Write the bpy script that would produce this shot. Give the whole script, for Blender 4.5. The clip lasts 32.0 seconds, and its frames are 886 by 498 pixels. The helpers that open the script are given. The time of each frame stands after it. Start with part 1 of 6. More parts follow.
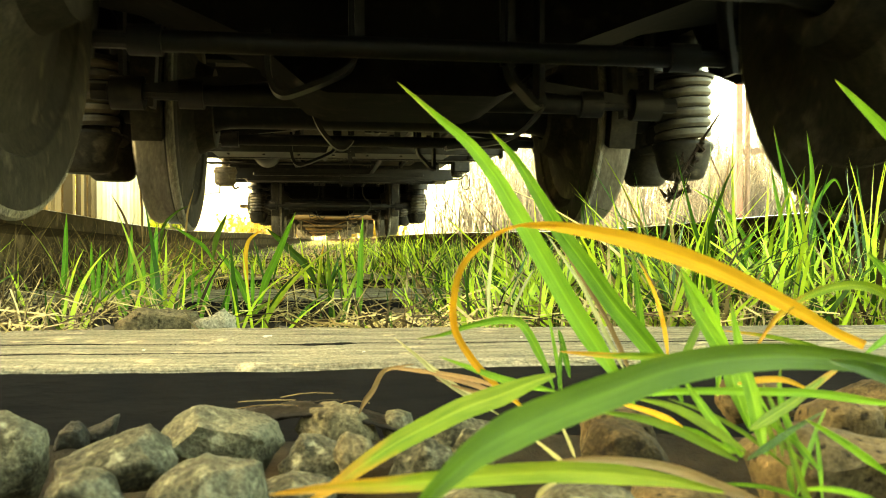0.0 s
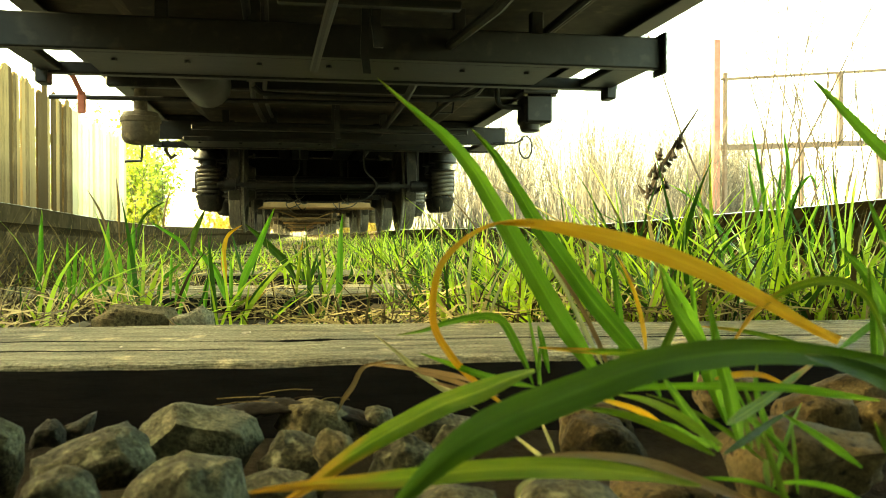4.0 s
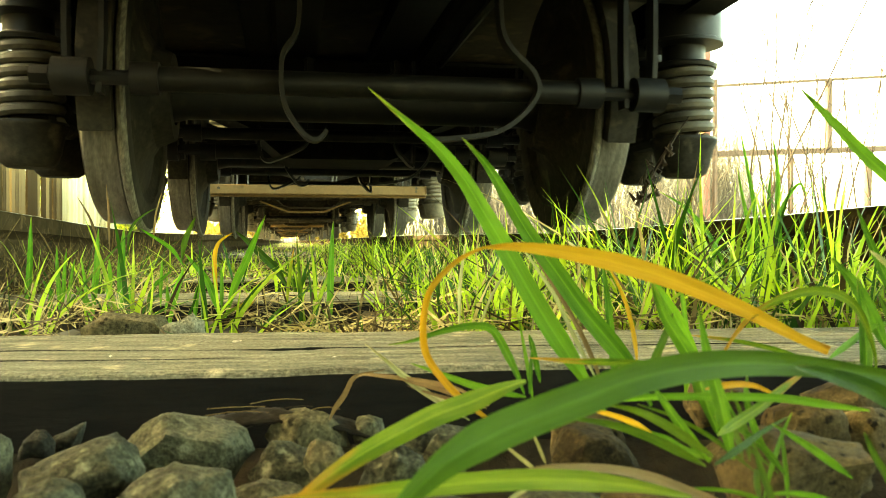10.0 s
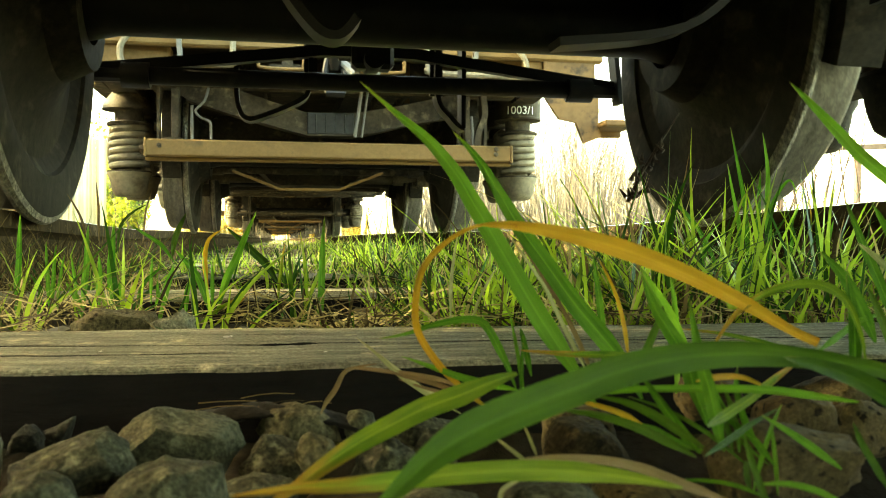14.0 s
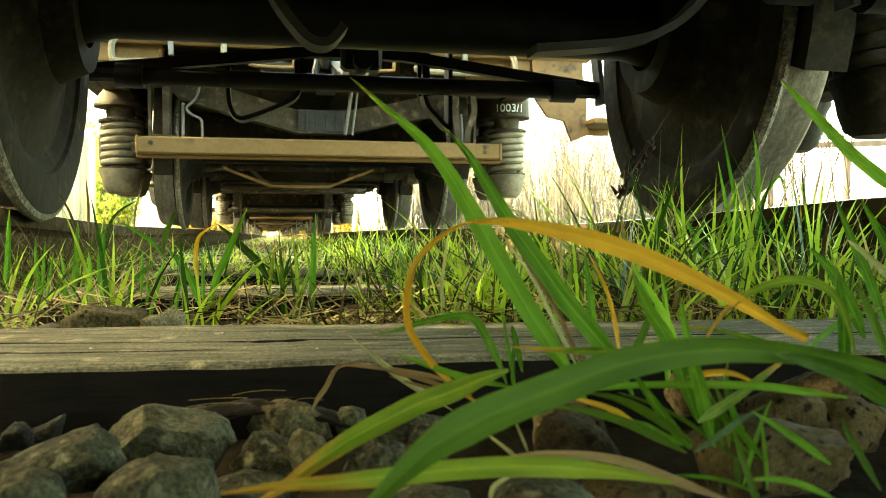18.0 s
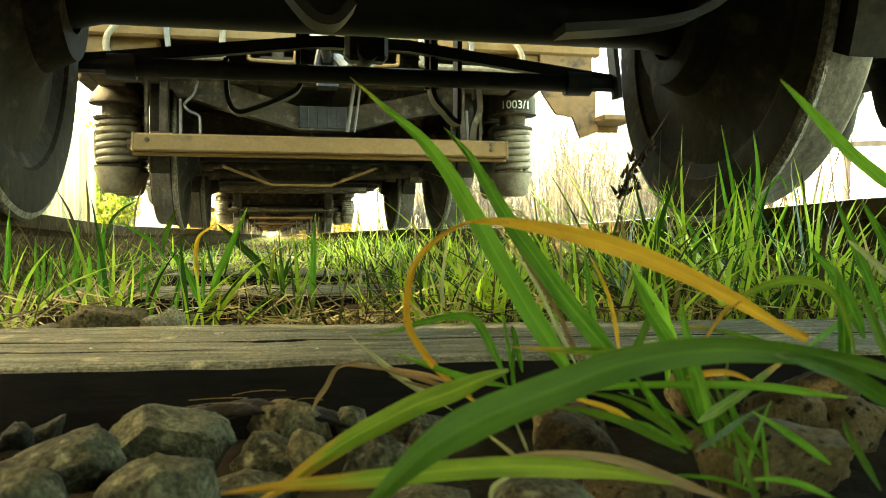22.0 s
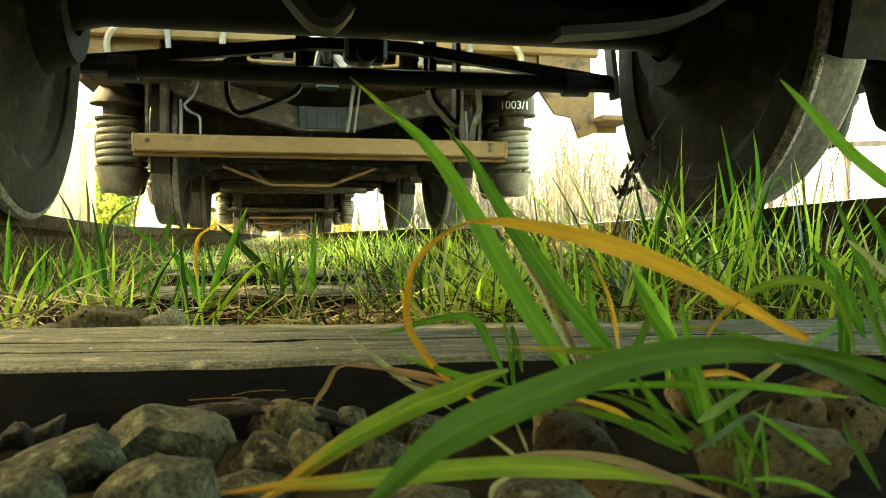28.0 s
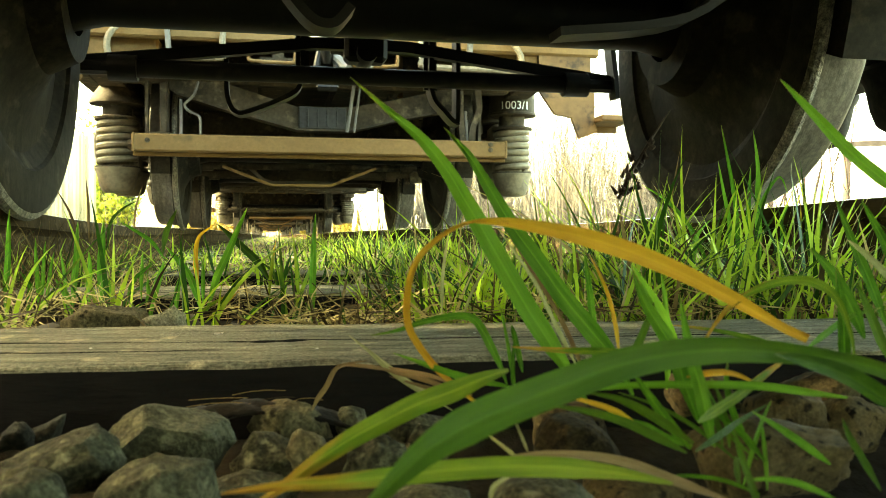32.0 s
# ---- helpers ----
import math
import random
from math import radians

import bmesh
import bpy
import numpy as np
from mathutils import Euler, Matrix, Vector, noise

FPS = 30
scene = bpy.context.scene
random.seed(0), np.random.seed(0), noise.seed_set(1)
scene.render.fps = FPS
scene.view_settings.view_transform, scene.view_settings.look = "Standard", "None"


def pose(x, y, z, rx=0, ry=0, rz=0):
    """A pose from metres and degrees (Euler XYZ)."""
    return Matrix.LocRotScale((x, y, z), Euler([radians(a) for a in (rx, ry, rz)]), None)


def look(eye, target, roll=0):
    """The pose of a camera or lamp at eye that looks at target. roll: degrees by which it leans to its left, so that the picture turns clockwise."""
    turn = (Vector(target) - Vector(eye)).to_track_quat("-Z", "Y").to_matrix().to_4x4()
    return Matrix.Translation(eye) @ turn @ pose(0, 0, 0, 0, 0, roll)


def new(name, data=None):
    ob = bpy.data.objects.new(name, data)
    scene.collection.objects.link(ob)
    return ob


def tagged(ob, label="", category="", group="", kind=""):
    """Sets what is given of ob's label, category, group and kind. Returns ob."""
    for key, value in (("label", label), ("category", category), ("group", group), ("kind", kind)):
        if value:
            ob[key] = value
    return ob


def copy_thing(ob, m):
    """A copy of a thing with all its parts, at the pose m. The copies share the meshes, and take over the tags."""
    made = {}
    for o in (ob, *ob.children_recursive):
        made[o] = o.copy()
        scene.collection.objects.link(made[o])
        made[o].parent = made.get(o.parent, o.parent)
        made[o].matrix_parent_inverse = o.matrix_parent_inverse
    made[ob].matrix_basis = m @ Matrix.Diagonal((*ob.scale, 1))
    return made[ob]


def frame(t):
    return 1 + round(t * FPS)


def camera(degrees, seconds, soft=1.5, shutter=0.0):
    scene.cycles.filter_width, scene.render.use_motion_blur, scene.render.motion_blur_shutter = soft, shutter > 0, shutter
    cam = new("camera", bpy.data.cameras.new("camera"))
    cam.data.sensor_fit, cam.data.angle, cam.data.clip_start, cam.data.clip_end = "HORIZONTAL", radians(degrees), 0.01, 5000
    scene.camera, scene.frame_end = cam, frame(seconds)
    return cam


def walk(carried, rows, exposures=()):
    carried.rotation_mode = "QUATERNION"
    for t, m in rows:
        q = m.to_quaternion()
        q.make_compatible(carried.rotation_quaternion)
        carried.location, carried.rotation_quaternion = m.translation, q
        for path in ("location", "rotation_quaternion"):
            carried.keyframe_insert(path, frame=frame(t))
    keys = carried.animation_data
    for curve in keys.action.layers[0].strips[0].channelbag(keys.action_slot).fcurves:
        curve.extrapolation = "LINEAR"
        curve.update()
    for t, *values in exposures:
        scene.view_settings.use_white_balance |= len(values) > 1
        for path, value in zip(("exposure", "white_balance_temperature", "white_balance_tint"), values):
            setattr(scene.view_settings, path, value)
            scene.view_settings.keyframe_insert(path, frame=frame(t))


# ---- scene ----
# lens and path: the camera lies on the ballast between the rails and is nudged a little
F = 1500.0
EYE = (-0.245, 0.0, 0.235)
cam = camera(55.2, 32.0, soft=0.75, shutter=0.5)
cam.data.dof.use_dof, cam.data.dof.focus_distance, cam.data.dof.aperture_fstop = True, 1.2, 25.0


def aim(px, py, lift=0.0):
    """Pose of the camera whose view along the track leads to the image point (px, py)."""
    turn = math.degrees(math.atan((784 - px) / F))
    tilt = math.degrees(math.atan((py - 441) / F))
    return pose(EYE[0], EYE[1], EYE[2] + lift, 90 + tilt, 0, -turn)


WALK = [(0.0, 560, 425, 0), (0.7, 551, 424, 0), (1.5, 545, 421, 0), (2.0, 536, 423, 0), (2.5, 532, 423, 0), (3.0, 529, 421, 0),
        (3.5, 526, 419, 0), (4.5, 520, 416, 0.0005), (5.5, 514, 414, 0.001), (6.0, 512, 416, 0.0025), (6.5, 511, 419, 0.0025),
        (7.0, 510, 423, 0.0022), (8.0, 508, 426, 0.002), (9.0, 508, 427, 0.002), (10.0, 507, 428, 0.002), (11.0, 508, 430, 0.0018),
        (11.5, 507, 433, 0.001), (12.3, 508, 432, 0.0005), (13.0, 501, 430, 0), (13.5, 496, 427, 0), (14.0, 491, 424, 0),
        (14.5, 487, 422, 0), (15.5, 479, 419, 0), (16.5, 475, 418, 0), (24.0, 475, 418, 0), (32.0, 475, 418, 0)]
LIGHT = [(0, 5.2, 16500, -9), (0.5, 5.24, 16500, -9), (1.0, 5.2, 16300, -10), (1.7, 4.8, 13000, -18), (2.4, 4.68, 12500, -20), (3.0, 4.84, 12600, -20), (3.5, 4.8, 12800, -20),
         (5.5, 4.55, 14800, -20), (6.7, 4.68, 16500, -18), (8.0, 4.7, 16300, -18), (9.0, 4.7, 14500, -20), (10.5, 4.95, 14000, -15), (11.5, 5.22, 14200, -11),
         (13.0, 5.2, 13700, -12), (14.0, 4.86, 11600, -13), (16.5, 4.92, 10900, -13), (32.0, 4.92, 10900, -13)]
walk(cam, [(t, aim(px, py, up)) for t, px, py, up in WALK], exposures=LIGHT)

# daylight: clear sky, a lowish sun
SUN_UP, SUN_FROM = 25.0, 281.0   # elevation, compass bearing clockwise from +Y
world = bpy.data.worlds.new("sky")
scene.world = world
world.use_nodes = True
wt = world.node_tree
sky = wt.nodes.new("ShaderNodeTexSky")
sky.sky_type, sky.sun_disc = "NISHITA", False
sky.sun_elevation, sky.sun_rotation = radians(SUN_UP), radians(SUN_FROM)
sky.air_density, sky.dust_density, sky.ozone_density = 1.0, 3.0, 1.0
wt.links.new(sky.outputs[0], wt.nodes["Background"].inputs[0])
wt.nodes["Background"].inputs[1].default_value = 0.15
sun = new("sun", bpy.data.lights.new("sun", "SUN"))
sun.data.energy, sun.data.angle, sun.data.color = 1.5, radians(0.6), (1.0, 0.92, 0.78)
a, b = radians(SUN_FROM), radians(SUN_UP)
sun.matrix_world = look((math.sin(a) * math.cos(b) * 50, math.cos(a) * math.cos(b) * 50, math.sin(b) * 50), (0, 0, 0))


# ---- materials ----
def material(name, c1, c2, scale=20.0, rough=0.7, metal=0.0, bump=0.3, fine=6.0, stretch=(1, 1, 1), spot=None, spots=0.62,
             per_object=0.0, per_island=0.0, bump_distance=0.004, through_light=0.0, speck=0.0, speck_scale=320.0, gloss=0.5):
    m = bpy.data.materials.new(name)
    m.use_nodes = True
    t = m.node_tree
    n, l = t.nodes, t.links
    bs = n["Principled BSDF"]
    co = n.new("ShaderNodeTexCoord")
    mp = n.new("ShaderNodeMapping")
    mp.inputs["Scale"].default_value = stretch
    l.new(co.outputs["Object"], mp.inputs[0])
    big = n.new("ShaderNodeTexNoise")
    big.inputs["Scale"].default_value, big.inputs["Detail"].default_value = scale, 6
    l.new(mp.outputs[0], big.inputs["Vector"])
    small = n.new("ShaderNodeTexNoise")
    small.inputs["Scale"].default_value, small.inputs["Detail"].default_value = scale * fine, 4
    l.new(mp.outputs[0], small.inputs["Vector"])
    ramp = n.new("ShaderNodeValToRGB")
    ramp.color_ramp.elements[0].position, ramp.color_ramp.elements[1].position = 0.32, 0.68
    ramp.color_ramp.elements[0].color, ramp.color_ramp.elements[1].color = (*c1, 1), (*c2, 1)
    mean = n.new("ShaderNodeMath")
    mean.operation = "MULTIPLY_ADD"
    mean.inputs[1].default_value = 0.35
    l.new(small.outputs[0], mean.inputs[0])
    half = n.new("ShaderNodeMath")
    half.operation = "MULTIPLY"
    half.inputs[1].default_value = 0.65
    l.new(big.outputs[0], half.inputs[0])
    l.new(half.outputs[0], mean.inputs[2])
    value = mean
    if per_object or per_island:
        src = n.new("ShaderNodeObjectInfo") if per_object else n.new("ShaderNodeNewGeometry")
        add = n.new("ShaderNodeMath")
        add.operation = "MULTIPLY_ADD"
        add.inputs[1].default_value = per_object or per_island
        l.new(src.outputs["Random" if per_object else "Random Per Island"], add.inputs[0])
        off = n.new("ShaderNodeMath")
        off.operation = "SUBTRACT"
        off.inputs[1].default_value = (per_object or per_island) / 2
        l.new(mean.outputs[0], off.inputs[0])
        l.new(off.outputs[0], add.inputs[2])
        value = add
    l.new(value.outputs[0], ramp.inputs[0])
    col = ramp.outputs[0]
    if spot:
        third = n.new("ShaderNodeTexNoise")
        third.inputs["Scale"].default_value, third.inputs["Detail"].default_value = scale * 2.3, 8
        l.new(co.outputs["Object"], third.inputs["Vector"])
        r2 = n.new("ShaderNodeValToRGB")
        r2.color_ramp.elements[0].position, r2.color_ramp.elements[1].position = spots - 0.05, spots + 0.06
        l.new(third.outputs[0], r2.inputs[0])
        mix = n.new("ShaderNodeMix")
        mix.data_type = "RGBA"
        l.new(r2.outputs[0], mix.inputs[0])
        l.new(col, mix.inputs[6])
        mix.inputs[7].default_value = (*spot, 1)
        col = mix.outputs[2]
    if speck:
        dots = n.new("ShaderNodeTexNoise")
        dots.inputs["Scale"].default_value, dots.inputs["Detail"].default_value, dots.inputs["Roughness"].default_value = speck_scale, 5, 0.75
        l.new(co.outputs["Object"], dots.inputs["Vector"])
        r3 = n.new("ShaderNodeMapRange")
        r3.inputs["From Min"].default_value, r3.inputs["From Max"].default_value = 0.36, 0.66
        r3.inputs["To Min"].default_value, r3.inputs["To Max"].default_value = 1 - speck, 1 + speck
        l.new(dots.outputs[0], r3.inputs["Value"])
        grain = n.new("ShaderNodeMix")
        grain.data_type, grain.blend_type = "RGBA", "MULTIPLY"
        grain.inputs[0].default_value = 1.0
        l.new(col, grain.inputs[6])
        l.new(r3.outputs[0], grain.inputs[7])
        col = grain.outputs[2]
    l.new(col, bs.inputs["Base Color"])
    bs.inputs["Specular IOR Level"].default_value = gloss
    bs.inputs["Roughness"].default_value, bs.inputs["Metallic"].default_value = rough, metal
    if bump:
        bp = n.new("ShaderNodeBump")
        bp.inputs["Strength"].default_value, bp.inputs["Distance"].default_value = bump, bump_distance
        l.new(mean.outputs[0], bp.inputs["Height"])
        l.new(bp.outputs[0], bs.inputs["Normal"])
    if through_light:
        tr = n.new("ShaderNodeBsdfTranslucent")
        l.new(col, tr.inputs[0])
        ms = n.new("ShaderNodeMixShader")
        ms.inputs[0].default_value = through_light
        l.new(bs.outputs[0], ms.inputs[1])
        l.new(tr.outputs[0], ms.inputs[2])
        l.new(ms.outputs[0], n["Material Output"].inputs[0])
    return m


def leaf(name, deep, light, tip, tip_from=0.8, rib=0.35, thin=0.35):
    """A grass blade: veins and a paler midrib along it, mottling, and a withered tip. Reads the blade's own coordinates (across, along)."""
    m = bpy.data.materials.new(name)
    m.use_nodes = True
    n, l = m.node_tree.nodes, m.node_tree.links
    bs = n["Principled BSDF"]
    uv = n.new("ShaderNodeUVMap")
    parts = n.new("ShaderNodeSeparateXYZ")
    l.new(uv.outputs[0], parts.inputs[0])

    def calc(op, a, b, c=None):
        q = n.new("ShaderNodeMath")
        q.operation, q.use_clamp = op, False
        for i, v in enumerate((a, b, c)):
            if isinstance(v, (int, float)):
                q.inputs[i].default_value = v
            elif v is not None:
                l.new(v, q.inputs[i])
        return q.outputs[0]

    def grain(across, along, detail, offset):
        mp = n.new("ShaderNodeMapping")
        mp.inputs["Scale"].default_value, mp.inputs["Location"].default_value = (across, along, 1), (offset, 0, 0)
        l.new(uv.outputs[0], mp.inputs[0])
        t = n.new("ShaderNodeTexNoise")
        t.noise_dimensions = "4D"
        t.inputs["Scale"].default_value, t.inputs["Detail"].default_value = 1.0, detail
        l.new(mp.outputs[0], t.inputs["Vector"])
        l.new(calc("MULTIPLY", info.outputs["Random"], 40.0), t.inputs["W"])
        return t.outputs[0]
    info = n.new("ShaderNodeObjectInfo")
    veins = grain(26, 2.0, 2, 0)
    blotch = grain(2.2, 7.0, 5, 9)
    tone = calc("MULTIPLY_ADD", veins, 0.55, calc("MULTIPLY_ADD", blotch, 0.75, calc("MULTIPLY_ADD", info.outputs["Random"], 0.5, -0.42)))
    ramp = n.new("ShaderNodeValToRGB")
    ramp.color_ramp.elements[0].position, ramp.color_ramp.elements[1].position = 0.12, 0.78
    ramp.color_ramp.elements[0].color, ramp.color_ramp.elements[1].color = (*deep, 1), (*light, 1)
    l.new(tone, ramp.inputs[0])
    col = ramp.outputs[0]
    middle = calc("ABSOLUTE", calc("SUBTRACT", parts.outputs[0], 0.5), 0.0)
    ridge = n.new("ShaderNodeMapRange")
    ridge.inputs["From Min"].default_value, ridge.inputs["From Max"].default_value = 0.07, 0.02
    ridge.inputs["To Min"].default_value, ridge.inputs["To Max"].default_value = 0.0, rib
    l.new(middle, ridge.inputs["Value"])
    wither = n.new("ShaderNodeMapRange")
    wither.inputs["From Min"].default_value, wither.inputs["From Max"].default_value = tip_from, tip_from + 0.22
    l.new(calc("MULTIPLY_ADD", blotch, 0.5, calc("MULTIPLY_ADD", middle, 0.25, calc("ADD", parts.outputs[1], -0.28))), wither.inputs["Value"])
    for factor, colour in ((ridge.outputs[0], tuple(min(0.8, 1.5 * c) for c in light)), (wither.outputs[0], tip)):
        mix = n.new("ShaderNodeMix")
        mix.data_type = "RGBA"
        l.new(factor, mix.inputs[0])
        l.new(col, mix.inputs[6])
        mix.inputs[7].default_value = (*colour, 1)
        col = mix.outputs[2]
    l.new(col, bs.inputs["Base Color"])
    bs.inputs["Roughness"].default_value, bs.inputs["Specular IOR Level"].default_value = 0.45, 0.14
    bump = n.new("ShaderNodeBump")
    bump.inputs["Strength"].default_value, bump.inputs["Distance"].default_value = 0.5, 0.0006
    l.new(veins, bump.inputs["Height"])
    l.new(bump.outputs[0], bs.inputs["Normal"])
    tr = n.new("ShaderNodeBsdfTranslucent")
    l.new(col, tr.inputs[0])
    ms = n.new("ShaderNodeMixShader")
    ms.inputs[0].default_value = thin
    l.new(bs.outputs[0], ms.inputs[1])
    l.new(tr.outputs[0], ms.inputs[2])
    l.new(ms.outputs[0], n["Material Output"].inputs[0])
    return m


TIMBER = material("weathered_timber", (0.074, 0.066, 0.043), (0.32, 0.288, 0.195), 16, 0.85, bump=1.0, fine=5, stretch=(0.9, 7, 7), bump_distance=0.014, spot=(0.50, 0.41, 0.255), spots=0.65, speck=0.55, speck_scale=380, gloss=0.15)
# sleeper sides: their shade put into a near-black timber colour
TIMBER_SHADE = material("shaded_side_timber", (0.003, 0.0024, 0.002), (0.010, 0.008, 0.006), 6, 0.85, bump=0.5, fine=5, stretch=(1, 7, 7), gloss=0.12)
STONE = material("ballast_stone", (0.0145, 0.0133, 0.0077), (0.090, 0.084, 0.050), 60, 0.92, bump=1.0, fine=7, spot=(0.13, 0.126, 0.08), spots=0.62, per_object=0.2, bump_distance=0.004, speck=0.45, speck_scale=420, gloss=0.15)
STONE_PALE = material("pale_stone", (0.07, 0.064, 0.042), (0.24, 0.22, 0.15), 60, 0.92, bump=1.0, fine=7, speck=0.4, speck_scale=420, gloss=0.15)
STONE_BROWN = material("mossy_brown_stone", (0.03, 0.025, 0.013), (0.14, 0.115, 0.062), 70, 0.94, bump=1.0, fine=6, spot=(0.02, 0.016, 0.009), spots=0.62, bump_distance=0.004, speck=0.5, speck_scale=300, gloss=0.12)
STONE_DARK = material("dark_basalt_stone", (0.006, 0.0055, 0.004), (0.028, 0.026, 0.018), 60, 0.9, bump=1.0, fine=7, bump_distance=0.004, speck=0.4, speck_scale=420, gloss=0.15)
STONE_TAN = material("tan_stone", (0.021, 0.015, 0.007), (0.105, 0.076, 0.037), 80, 0.94, bump=1.0, fine=7, spot=(0.010, 0.007, 0.004), spots=0.6, per_object=0.25, bump_distance=0.003, speck=0.3, speck_scale=380, gloss=0.12)
GRAVEL = material("loose_ballast", (0.025, 0.02, 0.013), (0.11, 0.092, 0.06), 18, 0.92, bump=0.8, per_island=0.45)
# earth under train and grass: their shade put into a very dark colour
EARTH = material("dry_earth_in_shade", (0.006, 0.0045, 0.003), (0.032, 0.024, 0.014), 4, 0.95, bump=1.0, fine=14, spot=(0.06, 0.045, 0.025), bump_distance=0.02, gloss=0.1)
RAIL_RUST = material("rusty_rail_steel", (0.015, 0.011, 0.0065), (0.056, 0.040, 0.022), 9, 0.9, 0.0, bump=0.6, spot=(0.10, 0.070, 0.039), gloss=0.02)
RAIL_BRIGHT = material("polished_rail_head", (0.42, 0.41, 0.40), (0.60, 0.59, 0.58), 14, 0.28, 1.0, bump=0.1, stretch=(1, 0.05, 1))
# grime plus underfloor shade, both put into these two near-black colours
IRON = material("grimy_shade_black_iron", (0.002, 0.0017, 0.0014), (0.0078, 0.0066, 0.0051), 7, 0.5, 0.0, bump=0.4, spot=(0.014, 0.0115, 0.0085), gloss=0.2)
BOGIE_SHADE = material("shade_black_bogie_steel", (0.0015, 0.0013, 0.001), (0.006, 0.005, 0.0038), 7, 0.85, 0.0, bump=0.4, spot=(0.011, 0.009, 0.0065), gloss=0.06)
IRON_BROWN = material("brown_dusty_steel", (0.018, 0.0142, 0.0095), (0.072, 0.056, 0.036), 6, 0.7, 0.0, bump=0.4, spot=(0.12, 0.094, 0.06), gloss=0.15, speck=0.2, speck_scale=60)
BEIGE = material("beige_dusty_paint", (0.130, 0.079, 0.033), (0.178, 0.111, 0.048), 4, 0.7, 0.0, bump=0.15, spot=(0.085, 0.06, 0.03), spots=0.70, speck=0.10, speck_scale=60, gloss=0.1)
GREY_STEEL = material("light_grey_steel", (0.07, 0.066, 0.056), (0.16, 0.15, 0.13), 9, 0.55, 0.1, bump=0.2)
SPRING = material("dusty_spring_steel", (0.08, 0.066, 0.043), (0.25, 0.208, 0.138), 9, 0.65, 0.0, bump=0.3, gloss=0.3)
# darker copy of the spring steel, for the dark wagon
SPRING_DARK = material("dark_spring_steel", (0.022, 0.0185, 0.013), (0.085, 0.071, 0.048), 9, 0.65, 0.0, bump=0.3, gloss=0.25)
GREY_DARK = material("dusty_grey_casting", (0.018, 0.0175, 0.0165), (0.055, 0.053, 0.05), 9, 0.6, 0.0, bump=0.3, gloss=0.2)
TREAD = material("worn_wheel_tread", (0.055, 0.048, 0.036), (0.16, 0.14, 0.105), 10, 0.5, 0.3, bump=0.2, stretch=(6, 1, 1), speck=0.4, speck_scale=90)
FLANGE = material("spalled_flange_steel", (0.03, 0.026, 0.019), (0.20, 0.18, 0.135), 70, 0.6, 0.2, bump=1.0, fine=4, bump_distance=0.006, speck=0.6, speck_scale=130, gloss=0.3)
WHEEL = material("dusty_wheel_steel", (0.009, 0.0077, 0.0057), (0.031, 0.0265, 0.019), 6, 0.8, 0.0, bump=0.4, spot=(0.055, 0.046, 0.032), gloss=0.1, speck=0.3, speck_scale=70)
FLOORPLATE = material("rusty_floor_plate", (0.017, 0.0138, 0.0098), (0.060, 0.048, 0.034), 3, 0.8, 0.0, bump=0.4, spot=(0.085, 0.067, 0.046), gloss=0.12)
BLADE = material("green_grass_blade", (0.020, 0.075, 0.006), (0.45, 0.62, 0.075), 30, 0.4, bump=0.15, fine=4, stretch=(1, 1, 0.2), per_island=1.0, through_light=0.3, gloss=0.25)
BLADE_NEAR = leaf("broad_green_blade", (0.024, 0.085, 0.006), (0.135, 0.29, 0.032), (0.30, 0.27, 0.05), 0.92)
BLADE_STANDING = leaf("upright_green_blade", (0.036, 0.15, 0.012), (0.16, 0.37, 0.045), (0.34, 0.34, 0.06), 0.93, 0.3, 0.4)
# darker copy of the broad blade: shade put into its greens
BLADE_SHADED = leaf("shaded_broad_blade", (0.015, 0.048, 0.0045), (0.072, 0.136, 0.014), (0.17, 0.16, 0.03), 0.95, 0.2, 0.2)
BLADE_YELLOW = leaf("yellowing_blade", (0.055, 0.13, 0.010), (0.25, 0.30, 0.035), (0.44, 0.22, 0.035), 0.70)
BLADE_ORANGE = leaf("withered_orange_blade", (0.36, 0.16, 0.016), (0.62, 0.35, 0.045), (0.34, 0.14, 0.025), 0.97, 0.15)
BLADE_PALE = leaf("pale_dry_blade", (0.20, 0.20, 0.075), (0.44, 0.42, 0.21), (0.50, 0.42, 0.22), 0.8, 0.1)
BLADE_BROWN = leaf("brown_withered_blade", (0.085, 0.052, 0.022), (0.24, 0.155, 0.07), (0.12, 0.075, 0.035), 0.9, 0.1, 0.15)
BLADE_DEAD = material("dead_brown_stalks", (0.035, 0.024, 0.011), (0.20, 0.14, 0.06), 30, 0.8, bump=0.2, per_island=0.9, through_light=0.15, gloss=0.2)
STRAW = material("dry_straw", (0.06, 0.040, 0.016), (0.55, 0.43, 0.20), 30, 0.75, bump=0.2, per_island=0.9, through_light=0.2, gloss=0.25)
PLANK = material("brown_fence_plank", (0.05, 0.029, 0.011), (0.20, 0.128, 0.054), 3, 0.9, bump=0.5, stretch=(7, 7, 1), per_object=0.7, gloss=0.02)
# far boards: paler wood, with a sunlit glow put into the colour
PLANK_PALE = material("paler_sunlit_fence_plank", (0.36, 0.28, 0.14), (0.70, 0.57, 0.32), 3, 0.85, bump=0.5, stretch=(7, 7, 1), per_object=0.6, gloss=0.2)
TWIG = material("pale_dry_twigs", (0.03, 0.025, 0.018), (0.125, 0.105, 0.075), 12, 0.85, bump=0.2, per_island=0.6)
TWIG_DARK = material("dark_dead_stem", (0.012, 0.009, 0.007), (0.04, 0.028, 0.02), 40, 0.85, bump=0.3, gloss=0.15)
